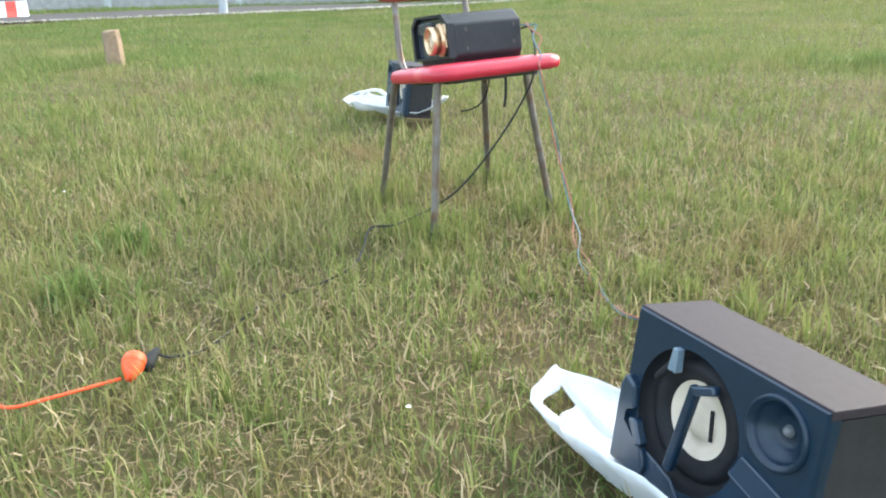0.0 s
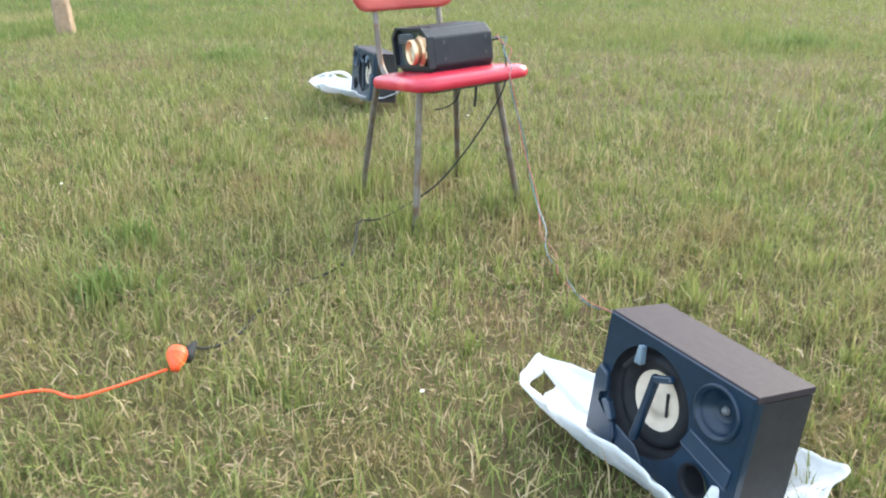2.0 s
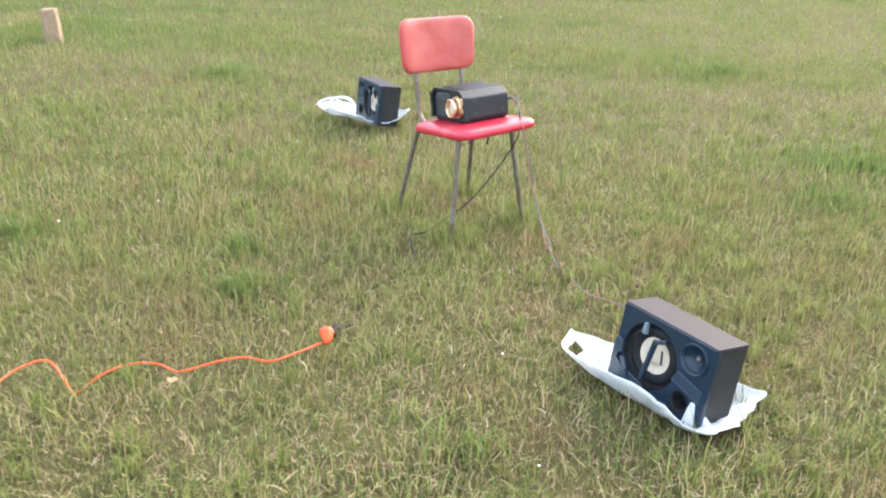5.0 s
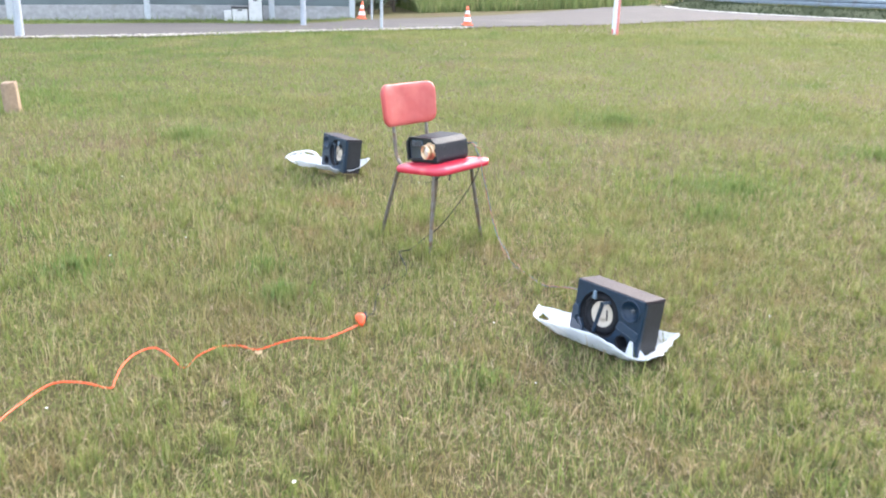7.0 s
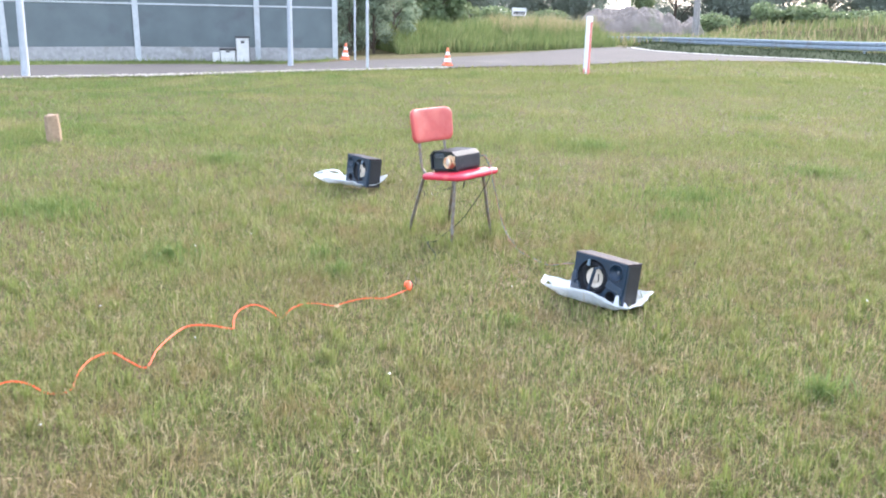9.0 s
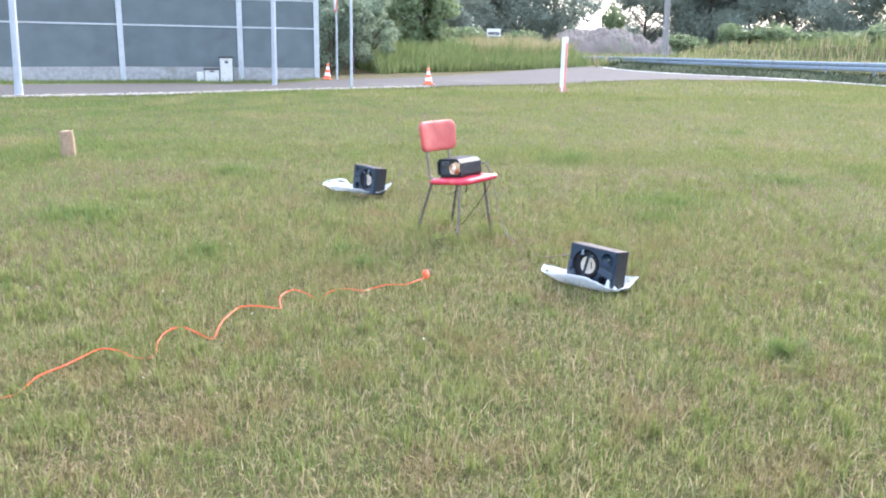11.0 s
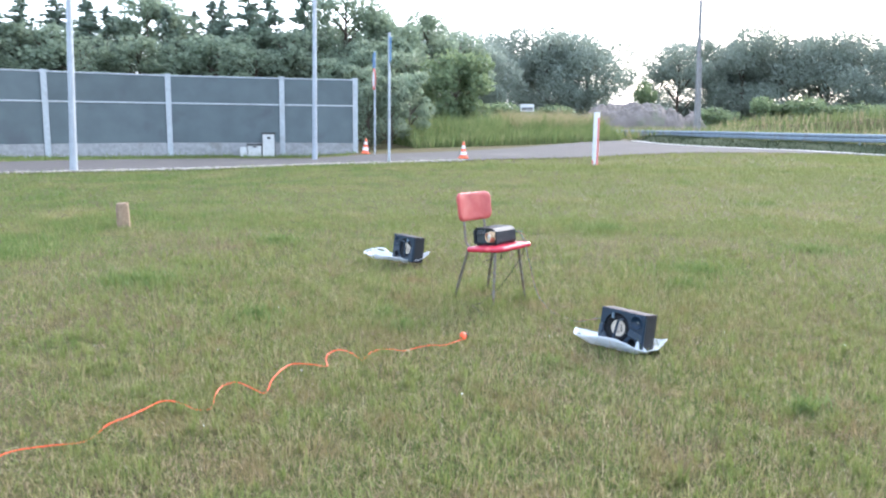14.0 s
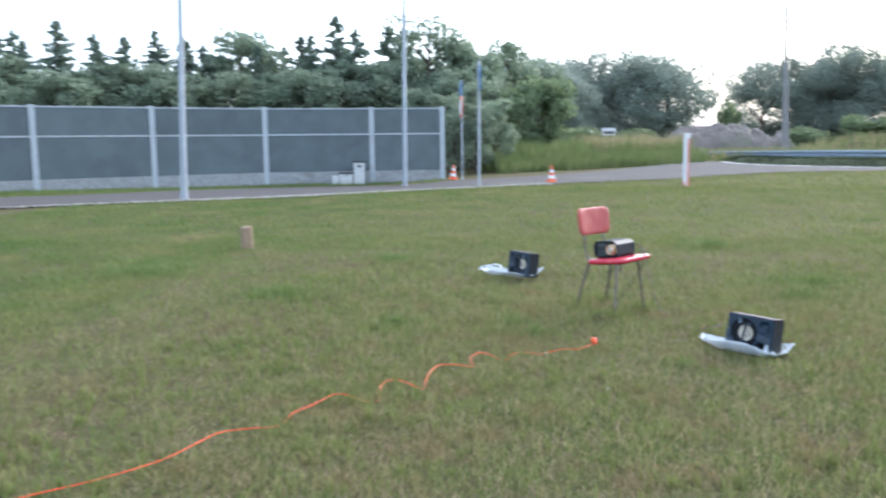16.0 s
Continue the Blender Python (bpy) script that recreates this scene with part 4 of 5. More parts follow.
SEAT_POSE = Matrix.Translation((-0.004, -0.020, 0.425)) @ Matrix.Rotation(radians(-2.2), 4, Vector((0.74, 0.67, 0))) @ pose(0, 0, 0, -5.5)
bb = cushion(0.390, 0.345, 0.376, 0.037, 0.006, 0.055)
bmesh.ops.transform(bb, matrix=SEAT_POSE, verts=bb.verts)
seat = part("seat", bb, M_RED_VINYL, chair, smooth=True)
part("seat_board", slab([(-0.130, -0.140), (0.130, -0.140), (0.115, 0.135), (-0.115, 0.135)], -0.027, -0.016, 0.004, 1), M_DARKTRIM, seat, "dark underside board").matrix_basis = SEAT_POSE
bb = cushion(0.365, 0.375, 0.215, 0.030, 0.006, 0.050)
for v in bb.verts:
    v.co.z += 0.9 * v.co.x ** 2
bmesh.ops.transform(bb, matrix=pose(-0.008, 0.246, 0.708, 81) , verts=bb.verts)
part("backrest", bb, M_RED_FADED, chair, "faded red vinyl backrest", smooth=True)
for sx in (-1, 1):
    part("back_post", tube(curve_points([(0.018 + sx * 0.120, 0.08, 0.402), (0.018 + sx * 0.120, 0.155, 0.402), (0.018 + sx * 0.118, 0.215, 0.45), (0.016 + sx * 0.116, 0.240, 0.60), (0.012 + sx * 0.115, 0.268, 0.74)], 5), 0.0095, 10), M_LEG, chair, smooth=True)
    for front in (0, 1):
        if front:
            pts = [(-0.158 if sx < 0 else 0.112, -0.125, 0.420), (-0.163 if sx < 0 else 0.124, -0.128, 0.34), (-0.190 if sx < 0 else 0.197, -0.140, -0.01)]
        else:
            pts = [(-0.150 if sx < 0 else 0.142, 0.136, 0.408), (sx * 0.152, 0.165, 0.34), (-0.158 if sx < 0 else 0.232, 0.280, -0.01)]
        leg = part("leg", tube(curve_points(pts, 5), 0.0100, 10), M_LEG, chair, smooth=True)
        e = Vector(pts[-1])
        d = (Vector(pts[-2]) - e).normalized()
        part("foot_cap", tube([e, e + d * 0.035], 0.0125, 10), M_DARKTRIM, leg)
    part("side_rail", tube([(sx * 0.145, -0.124, 0.415), (sx * 0.143, 0.134, 0.402)], 0.007, 8), M_LEG, chair)

# ---------- projector ----------
proj = thing("projector", pose(-0.246, 0.044, 0.4435, 0, -2.2, 0) @ pose(0, 0, 0, 0, 0, 47.7) @ pose(0, 0, 0, -5.5) @ pose(0, 0, 0, 0, 0, -91.7), "black box projector with a gold lens resting on the chair seat", "projector")
hw, hd = 0.108, 0.100
bb = prism([(-hw, 0.012), (-hw + 0.014, 0.0), (hw - 0.014, 0.0), (hw, 0.014), (hw, 0.074), (hw - 0.030, 0.094), (-hw + 0.030, 0.098), (-hw, 0.078)], -hd + 0.012, hd, 0.004, 2)
part("body", bb, M_BLACK, proj)
bb = prism([(-hw + 0.034, 0.0970), (hw - 0.034, 0.0930), (hw - 0.036, 0.0955), (-hw + 0.036, 0.0995)], -hd + 0.03, hd - 0.006, 0.002, 1)
part("lid", bb, M_GREYTOP, proj, "dark grey lid")
ring_out = [(-hw, 0.010), (hw, 0.010), (hw, 0.076), (hw - 0.030, 0.096), (-hw + 0.030, 0.100), (-hw, 0.080)]
bb = bmesh.new()
for f, y in ((1.0, -hd + 0.014), (1.0, -hd - 0.004), (0.88, -hd - 0.004), (0.88, -hd + 0.010)):
    cx_, cz_ = 0, 0.053
    [bb.verts.new((cx_ + (x - cx_) * f, y, cz_ + (z - cz_) * f)) for x, z in ring_out]
bb.verts.ensure_lookup_table()
for r in range(3):
    for k in range(6):
        bb.faces.new([bb.verts[i] for i in (r * 6 + k, r * 6 + (k + 1) % 6, r * 6 + 6 + (k + 1) % 6, r * 6 + 6 + k)])
part("front_bezel", bb, M_BLACK, proj)
part("front_panel", box(0.185, 0.004, 0.072, (0, -hd + 0.010, 0.052)), M_SILVERBLUE, proj, "glossy grey front panel")
part("vent_grille", box(0.075, 0.006, 0.022, (-0.035, -hd + 0.006, 0.074), 0.003, 1), M_SPK_TAB, proj, "grey-blue vent strip")
for k in range(5):
    part("vent_slat", box(0.075, 0.004, 0.0022, (-0.035, -hd + 0.0015, 0.066 + 0.004 * k)), M_DARKTRIM, proj)
lens = part("lens_barrel", revolve([(0.030, 0.0), (0.030, 0.012), (0.026, 0.013), (0.026, 0.022), (0.0275, 0.023), (0.0275, 0.040), (0.0255, 0.042), (0.0235, 0.041), (0.022, 0.030), (0.021, 0.020)], 32, "y", pose(0.058, -hd + 0.008, 0.047)), M_GOLD, proj, "polished gold lens barrel", smooth=True)
part("lens_glass", revolve([(0.0215, 0.026), (0.015, 0.031), (0.001, 0.033)], 28, "y", pose(0.058, -hd + 0.008, 0.047)), M_GLASS, lens, smooth=True)
part("focus_ring", revolve([(0.0265, 0.002), (0.033, 0.003), (0.033, 0.010), (0.0265, 0.011)], 24, "y", pose(0.058, -hd + 0.008, 0.047)), M_GOLD, lens)
part("focus_tab", box(0.014, 0.012, 0.020, (0.094, -hd - 0.002, 0.066), 0.002), M_GOLD, proj, "upper gold block beside the lens")
part("keystone_tab", box(0.014, 0.012, 0.016, (0.094, -hd - 0.002, 0.038), 0.002), M_GOLD, proj, "lower gold block beside the lens")
for y, z in ((-0.055, 0.062), (-0.055, 0.026), (0.075, 0.030), (0.078, 0.064)):
    part("screw", revolve([(0.001, 0.0015), (0.0035, 0.0015), (0.0042, 0.0)], 10, "y", pose(hw, y, z, 0, 0, 90)), M_DARKTRIM, proj)
for x, y in ((-0.08, -0.07), (0.08, -0.07), (-0.08, 0.07), (0.08, 0.07)):
    part("rubber_foot", revolve([(0.010, -0.001), (0.009, 0.004)], 10, "z", pose(x, y, -0.003)), M_RUBBER, proj)


proj.scale = (1.06, 1.08, 1.33)


# ---------- loudspeakers ----------
def loudspeaker(m, label, mirrored=False):
    """A hi-fi box on its side, 0.315 x 0.125 x 0.227, front to -y."""
    L, D, H = 0.315, 0.125, 0.227
    t = thing("loudspeaker", m, label, "loudspeaker", "pair of loudspeakers on bags")
    wx, wz, tx, tz, qx, qz = -0.037, 0.116, 0.100, 0.174, 0.086, 0.048
    wall = 0.012
    for z0 in (-0.0015, H - wall + 0.0015):
        part("side_panel", box(L + 0.001, D - 0.004, wall, (0, 0.0015, z0 + wall / 2), 0.0018, 2), M_SPK_SIDE_LIT, t, "grey-brown vinyl-wrapped side panel, coloured lighter for light from above")
    for x0 in (-L / 2 + 0.001, L / 2 - wall - 0.001):
        part("end_panel", box(wall, D - 0.021, H - 2 * wall, (x0 + wall / 2, 0.0093, H / 2)), M_SPK_END_SHADE, t, "matt black end panel, coloured darker for shade")
    part("back_panel", box(L - 2 * wall, 0.008, H - 2 * wall, (0, D / 2 - 0.006, H / 2)), M_SPK_END_SHADE, t, "matt black back panel in the shaded end colour")
    # baffle with three openings
    b = bmesh.new()
    lim = [(-L / 2, 0.0), (L / 2, 0.0), (L / 2, H), (-L / 2, H)]
    chf = 0.003
    loops = [[(x - math.copysign(chf, x), z + (chf if z < H / 2 else -chf)) for x, z in lim]]
    for cx_, cz_, rr in ((wx, wz, 0.092), (tx, tz, 0.037), (qx, qz, 0.026)):
        loops.append([(cx_ + rr * math.cos(6.2832 * k / 40), cz_ + rr * math.sin(6.2832 * k / 40)) for k in range(40)])
    edges = []
    first = None
    for lp in loops:
        vs = [b.verts.new((x, -D / 2, z)) for x, z in lp]
        first = first or vs
        edges += [b.edges.new((vs[k], vs[(k + 1) % len(vs)])) for k in range(len(vs))]
    bmesh.ops.triangle_fill(b, edges=edges, use_beauty=True)
    mid = [b.verts.new((x, -D / 2 + 0.006, z)) for x, z in lim]
    back = [b.verts.new((x, -D / 2 + 0.0185, z)) for x, z in lim]
    for k in range(4):
        b.faces.new((first[k], first[(k + 1) % 4], mid[(k + 1) % 4], mid[k]))
        b.faces.new((mid[k], mid[(k + 1) % 4], back[(k + 1) % 4], back[k]))
    front = part("baffle", b, M_SPK_FRONT, t, "black moulded front, coloured blue for the sky's reflection")
    at = lambda x, z: pose(x, -D / 2, z)  # noqa: E731
    woofer = part("woofer", revolve([(0.092, 0.0), (0.090, -0.012), (0.080, -0.022), (0.074, -0.020)], 40, "y", at(wx, wz)), M_RUBBER, t, "deep black woofer well", smooth=True)
    part("surround", revolve([(0.080, -0.022), (0.074, -0.013), (0.066, -0.011), (0.056, -0.015), (0.050, -0.022)], 40, "y", at(wx, wz)), M_RUBBER, woofer, smooth=True)
    part("cone", revolve([(0.0525, -0.021), (0.040, -0.025), (0.026, -0.028), (0.025, -0.025), (0.014, -0.022), (0.001, -0.021)], 40, "y", at(wx, wz)), M_CONE, woofer, "cream paper cone", smooth=True)
    part("brand_bar", box(0.0055, 0.0015, 0.040, (0, 0, 0), 0, 1, pose(wx + 0.022, -D / 2 + 0.0235, wz + 0.002, 0, -8, 0)), M_RUBBER, woofer, "small dark lettering bar")
    # struts of the moulded guard
    part("cross_bar", box(0.014, 0.012, 0.128, (0, 0, 0), 0.003, 2, pose(wx + 0.002, -D / 2 - 0.004, wz - 0.008, 0, 10, 0)), M_SPK_FRONT, t, "black bar across the cone")
    part("bar_hook", box(0.040, 0.012, 0.012, (0, 0, 0), 0.003, 2, pose(wx + 0.028, -D / 2 - 0.004, wz + 0.056, 0, -24, 0)), M_SPK_TRIM, t, "blue-black hook of the bar")
    part("top_tab", prism([(-0.008, 0), (0.008, 0), (0.005, 0.032), (-0.004, 0.032)], -0.012, 0.002, 0.002, 1), M_SPK_TAB, t, "grey-blue tab").matrix_basis = pose(wx - 0.030, -D / 2 + 0.002, wz + 0.056, 0, 0, 0)
    plate = [(-0.156, 0.116), (-0.148, 0.133), (-0.127, 0.124), (-0.122, 0.092), (-0.140, 0.086), (-0.140, 0.068), (-0.117, 0.057), (-0.0945, 0.046), (-0.0855, 0.023), (-0.092, 0.006), (-0.156, 0.005)]
    part("side_wing", prism(plate, -D / 2 - 0.011, -D / 2 + 0.001, 0.0035, 2), M_SPK_TRIM, t, "notched navy side wing of the guard")
    part("inner_wing", prism([(-0.128, 0.078), (-0.112, 0.082), (-0.094, 0.052), (-0.106, 0.046)], -D / 2 - 0.014, -D / 2 + 0.002, 0.003, 1), M_SPK_TRIM, t, "blue glossy wing")
    part("lower_strut", box(0.010, 0.010, 0.050, (0, 0, 0), 0.003, 1, pose(wx - 0.046, -D / 2 - 0.002, wz + 0.052, 0, 38, 0)), M_RUBBER, t)
    part("lower_wing", prism([(-0.112, 0.008), (-0.094, 0.046), (-0.040, 0.034), (-0.014, 0.008)], -D / 2 - 0.003, -D / 2 + 0.001, 0.003, 1), M_SPK_TRIM, t, "blue glossy wing")
    part("long_panel", prism([(0.046, 0.094), (0.060, 0.126), (0.150, 0.104), (0.146, 0.070)], -D / 2 - 0.0025, -D / 2 + 0.001, 0.003, 1), M_SPK_TRIM, t, "long blue glossy trim panel")
    tweeter = part("tweeter_horn", revolve([(0.042, 0.003), (0.037, 0.004), (0.034, -0.002), (0.031, -0.010), (0.022, -0.011), (0.020, -0.017), (0.014, -0.019), (0.001, -0.019)], 36, "y", at(tx, tz)), M_SPK_FRONT, t, "black dished tweeter horn", smooth=True)
    part("dome", revolve([(0.0075, -0.018), (0.0055, -0.0135), (0.003, -0.0115), (0.001, -0.011)], 20, "y", at(tx, tz)), M_DOME, tweeter, "small grey dome", smooth=True)
    part("horn_rim", revolve([(0.043, 0.0), (0.0425, 0.005), (0.039, 0.006), (0.037, 0.003)], 36, "y", at(tx, tz)), M_SPK_FRONT, tweeter, smooth=True)
    part("port", revolve([(0.029, 0.003), (0.026, 0.003), (0.022, -0.008), (0.020, -0.05), (0.001, -0.05)], 28, "y", at(qx, qz)), M_RUBBER, t, "black bass port", smooth=True)
    part("terminal", box(0.06, 0.006, 0.04, (-0.09, D / 2 + 0.003, 0.14), 0.002, 1), M_BLACK, t)
    if mirrored:
        for o in t.children_recursive:
            o.data.transform(Matrix.Diagonal((-1, 1, 1, 1)) @ o.matrix_basis)
            o.data.flip_normals()
            o.matrix_basis = Matrix()
    return t


loudspeaker(pose(0.500, -1.208, 0.018, 0, 0, -46.5) @ pose(0, 0, 0, -8), "dark hi-fi loudspeaker on its side, on a white plastic bag")
loudspeaker(pose(-1.005, 1.410, 0.053, 0, 0, -50.3) @ pose(0, 0, 0, -7), "dark hi-fi loudspeaker on a white bag behind the chair", True)


# ---------- carrier bags under the speakers ----------
def plastic_bag(m, outline, rise, seed, label, handle, tufts=(), holes=()):
    """A crumpled bag pressed flat under the speaker, with its rim turned up."""
    t = thing("plastic_bag", m, label, "plastic bag", "bags under the loudspeakers")
    b = bmesh.new()
    pts = [Vector((x, y, 0)) for x, y in outline]
    loop = curve_points(pts + [pts[0]], 14)[:-1]
    ups = np.interp(np.arange(len(loop)) / 14, np.arange(len(rise) + 1), list(rise) + [rise[0]])
    n = len(loop)
    c = sum(loop, Vector()) / n
    rings = []
    steps = 20
    for s in range(1, steps + 1):
        f = s / steps
        ring = []
        for k, p in enumerate(loop):
            q = c + (p - c) * (f if f < 0.93 else 0.93 + (f - 0.93) * 0.4)
            fold = 0.012 * noise.noise(Vector((k * 0.07, seed, f * 2.2))) + 0.011 * noise.noise(Vector((q.x * 15, q.y * 15, seed))) + 0.006 * abs(noise.noise(Vector((k * 0.11 + f * 6, seed, 2))))
            z = 0.012 + ups[k] * max(0, (f - 0.58) / 0.42) ** 1.25 + fold * min(1, f * 1.4) * (1.5 - 0.9 * f)
            side = 0.008 * noise.noise(Vector((k * 0.2, f * 3, seed + 4))) * f
            ring.append(b.verts.new((q.x + side, q.y + side, max(z, 0.004))))
        rings.append(ring)
    mid = b.verts.new((c.x, c.y, 0.01))
    for k in range(n):
        b.faces.new((mid, rings[0][k], rings[0][(k + 1) % n]))
    for p, q in zip(rings, rings[1:]):
        for k in range(n):
            b.faces.new((p[k], p[(k + 1) % n], q[(k + 1) % n], q[k]))
    for hx, hy, ux, uy in holes:
        gone = []
        for f_ in b.faces:
            d_ = f_.calc_center_median() - Vector((hx, hy, 0))
            if ((d_.x * ux + d_.y * uy) / 0.032) ** 2 + ((d_.x * uy - d_.y * ux) / 0.014) ** 2 < 1:
                gone.append(f_)
        bmesh.ops.delete(b, geom=gone, context="FACES")
    ob = part("sheet", b, M_BAG, t, smooth=True)
    ob.modifiers.new("thickness", "SOLIDIFY").thickness = 0.0025
    for hp in handle:
        b = bmesh.new()
        line = curve_points(hp, 6)
        rows = []
        for k, p in enumerate(line):
            d = (line[min(k + 1, len(line) - 1)] - line[max(k - 1, 0)]).normalized()
            s_ = d.cross(Vector((0.35, -0.6, 0.7))).normalized() * (0.010 + 0.004 * noise.noise(p * 30))
            rows.append([b.verts.new(p + s_), b.verts.new(p + Vector((0.003, -0.004, 0.004))), b.verts.new(p - s_)])
        for p, q in zip(rows, rows[1:]):
            b.faces.new((p[0], p[1], q[1], q[0]))
            b.faces.new((p[1], p[2], q[2], q[1]))
        h = part("handle", b, M_BAG, t, smooth=True)
        h.modifiers.new("thickness", "SOLIDIFY").thickness = 0.003
    for tp in tufts:
        b = bmesh.new()
        rows = []
        for k in range(7):
            f = k / 6
            w = 0.046 * (1 - f) ** 0.9 + 0.004
            p = Vector(tp) + Vector((-0.020 * f, -0.010 * f, 0.068 * f))
            rows.append([b.verts.new(p + Vector((w * g * 0.6, w * g * 0.7 - 0.010 * (1 - abs(g)) * (1 - f), 0.004 * noise.noise(Vector((g * 3, f * 4, seed)))))) for g in (-1, -0.5, 0, 0.5, 1)])
        for p, q in zip(rows, rows[1:]):
            for i in range(4):
                b.faces.new((p[i], p[i + 1], q[i + 1], q[i]))
        h = part("upturned_corner", b, M_BAG, t, smooth=True)
        h.modifiers.new("thickness", "SOLIDIFY").thickness = 0.003
    return t


plastic_bag(pose(0.500, -1.208, 0.006, 0, 0, -46.5),
            [(-0.352, -0.050), (-0.318, -0.118), (-0.20, -0.142), (-0.115, -0.146), (0.01, -0.128), (0.09, -0.124), (0.17, -0.120), (0.222, -0.070), (0.226, 0.02), (0.202, 0.10), (0.19, 0.18), (0.10, 0.175), (-0.02, 0.12), (-0.16, 0.09), (-0.25, 0.045)],
            [0.066, 0.046, 0.062, 0.074, 0.076, 0.068, 0.05, 0.040, 0.03, 0.035, 0.06, 0.045, 0.02, 0.02, 0.035], 3, "crumpled white plastic carrier bag lying under the loudspeaker",
            [], [(0.150, -0.048, 0.022)], [(-0.288, -0.072, 0.51, -0.86)])
plastic_bag(pose(-0.998, 1.405, 0.033, 0, 0, -47),
            [(-0.43, -0.13), (-0.40, -0.20), (-0.33, -0.20), (-0.26, -0.175), (-0.18, -0.15), (0.0, -0.115), (0.11, -0.085), (0.185, -0.01), (0.19, 0.12), (0.04, 0.19), (-0.16, 0.11), (-0.28, 0.02), (-0.37, -0.05)],
            [0.050, 0.04, 0.03, 0.045, 0.040, 0.050, 0.035, 0.03, 0.10, 0.06, 0.03, 0.04, 0.055], 7, "crumpled white plastic bag under the loudspeaker behind the chair",
            [[(-0.37, -0.05, 0.055), (-0.43, -0.08, 0.075), (-0.47, -0.14, 0.055), (-0.42, -0.19, 0.045)], [(-0.30, 0.01, 0.05), (-0.35, -0.02, 0.085), (-0.41, -0.07, 0.080), (-0.41, -0.12, 0.05)]])

# ---------- cables ----------
cord = thing("extension_cord", Matrix(), "bright orange extension cord winding through the grass to a socket", "cable")
CORD = [(-0.488, -1.165, 0.037), (-0.55, -1.26, 0.04), (-0.6, -1.3, 0.036), (-0.68, -1.285, 0.03), (-0.75, -1.325, 0.028), (-0.83, -1.385, 0.022), (-0.9, -1.365, 0.024), (-0.97, -1.385, 0.028), (-1.02, -1.46, 0.0289),
        (-1.06, -1.52, 0.0034), (-1.12, -1.485, 0.0289), (-1.2, -1.435, 0.0357), (-1.25, -1.49, 0.034), (-1.258, -1.58, 0.0306), (-1.238, -1.68, 0.0306), (-1.232, -1.735, 0.0306), (-1.34, -1.712, 0.034), (-1.43, -1.735, 0.0357),
        (-1.465, -1.86, 0.0323), (-1.472, -2, 0.0323), (-1.478, -2.11, 0.0051), (-1.55, -2.1, 0.0272), (-1.64, -2.04, 0.034), (-1.695, -2.1, 0.034), (-1.7, -2.21, 0.0272), (-1.685, -2.33, 0.0034), (-1.75, -2.365, 0.0085),
        (-1.84, -2.335, 0.0306), (-1.92, -2.335, 0.034), (-1.965, -2.44, 0.0323), (-2, -2.53, 0.0323), (-2.055, -2.63, 0.0289), (-2.09, -2.76, 0.0085), (-2.2, -2.87, 0.0306), (-2.31, -2.94, 0.034), (-2.36, -3.07, 0.034),
        (-2.42, -3.24, 0.0306), (-2.51, -3.38, 0.0306), (-2.64, -3.52, 0.0289), (-2.8, -3.68, 0.034), (-3.1, -4, 0.034), (-3.6, -4.4, 0.034)]
part("flex", tube(curve_points(CORD, 6), 0.0031, 8), M_ORANGE, cord, smooth=True)
sock = part("socket", revolve([(0.001, -0.026), (0.008, -0.026), (0.011, -0.018), (0.0185, -0.004), (0.020, 0.007), (0.0195, 0.020), (0.016, 0.024), (0.001, 0.024)], 20, "z", pose(-0.480, -1.142, 0.049, -60, 0, 20)), M_ORANGE, cord, "orange rubber socket", smooth=True)
part("grip_ring", revolve([(0.0200, 0.004), (0.0214, 0.007), (0.0214, 0.012), (0.0198, 0.015)], 20, "z", pose(-0.480, -1.142, 0.049, -60, 0, 20)), M_ORANGE, sock)

power = thing("power_cable", Matrix(), "black power cable from the projector down to the orange socket", "cable")
part("plug", revolve([(0.001, 0.022), (0.014, 0.020), (0.014, 0.008), (0.008, -0.012), (0.004, -0.024)], 16, "z", pose(-0.470, -1.108, 0.050, 118, 0, -5)), M_CABLE, power, smooth=True)
POWER = [(-0.100, 0.050, 0.530), (-0.076, 0.048, 0.535), (-0.055, 0.010, 0.515), (-0.040, -0.030, 0.475), (-0.038, -0.052, 0.445), (-0.042, -0.055, 0.405), (-0.085, -0.060, 0.320), (-0.15, -0.072, 0.22), (-0.230, -0.092, 0.12), (-0.307, -0.115, 0.062),
         (-0.359, -0.262, 0.052), (-0.412, -0.300, 0.050), (-0.375, -0.43, 0.038), (-0.355, -0.525, 0.030), (-0.386, -0.592, 0.016), (-0.445, -0.695, 0.010), (-0.458, -0.81, 0.016), (-0.453, -0.957, 0.008), (-0.470, -1.045, 0.024), (-0.468, -1.095, 0.055)]
part("flex", tube(curve_points(POWER, 6), 0.0027, 7), M_CABLE, power, smooth=True)
hang = thing("hanging_lead", Matrix(), "short black lead hanging from under the chair seat", "cable")
part("flex", tube(curve_points([(-0.20, 0.19, 0.41), (-0.192, 0.22, 0.39), (-0.19, 0.225, 0.34), (-0.195, 0.225, 0.29)], 5), 0.0045, 7), M_CABLE, hang)
lead = thing("signal_lead", Matrix(), "thin black lead dangling in a bow under the chair seat", "cable")
part("flex", tube(curve_points([(-0.21, 0.12, 0.412), (-0.225, 0.16, 0.365), (-0.25, 0.19, 0.315), (-0.29, 0.21, 0.285), (-0.33, 0.21, 0.275)], 6), 0.0024, 6), M_CABLE, lead)
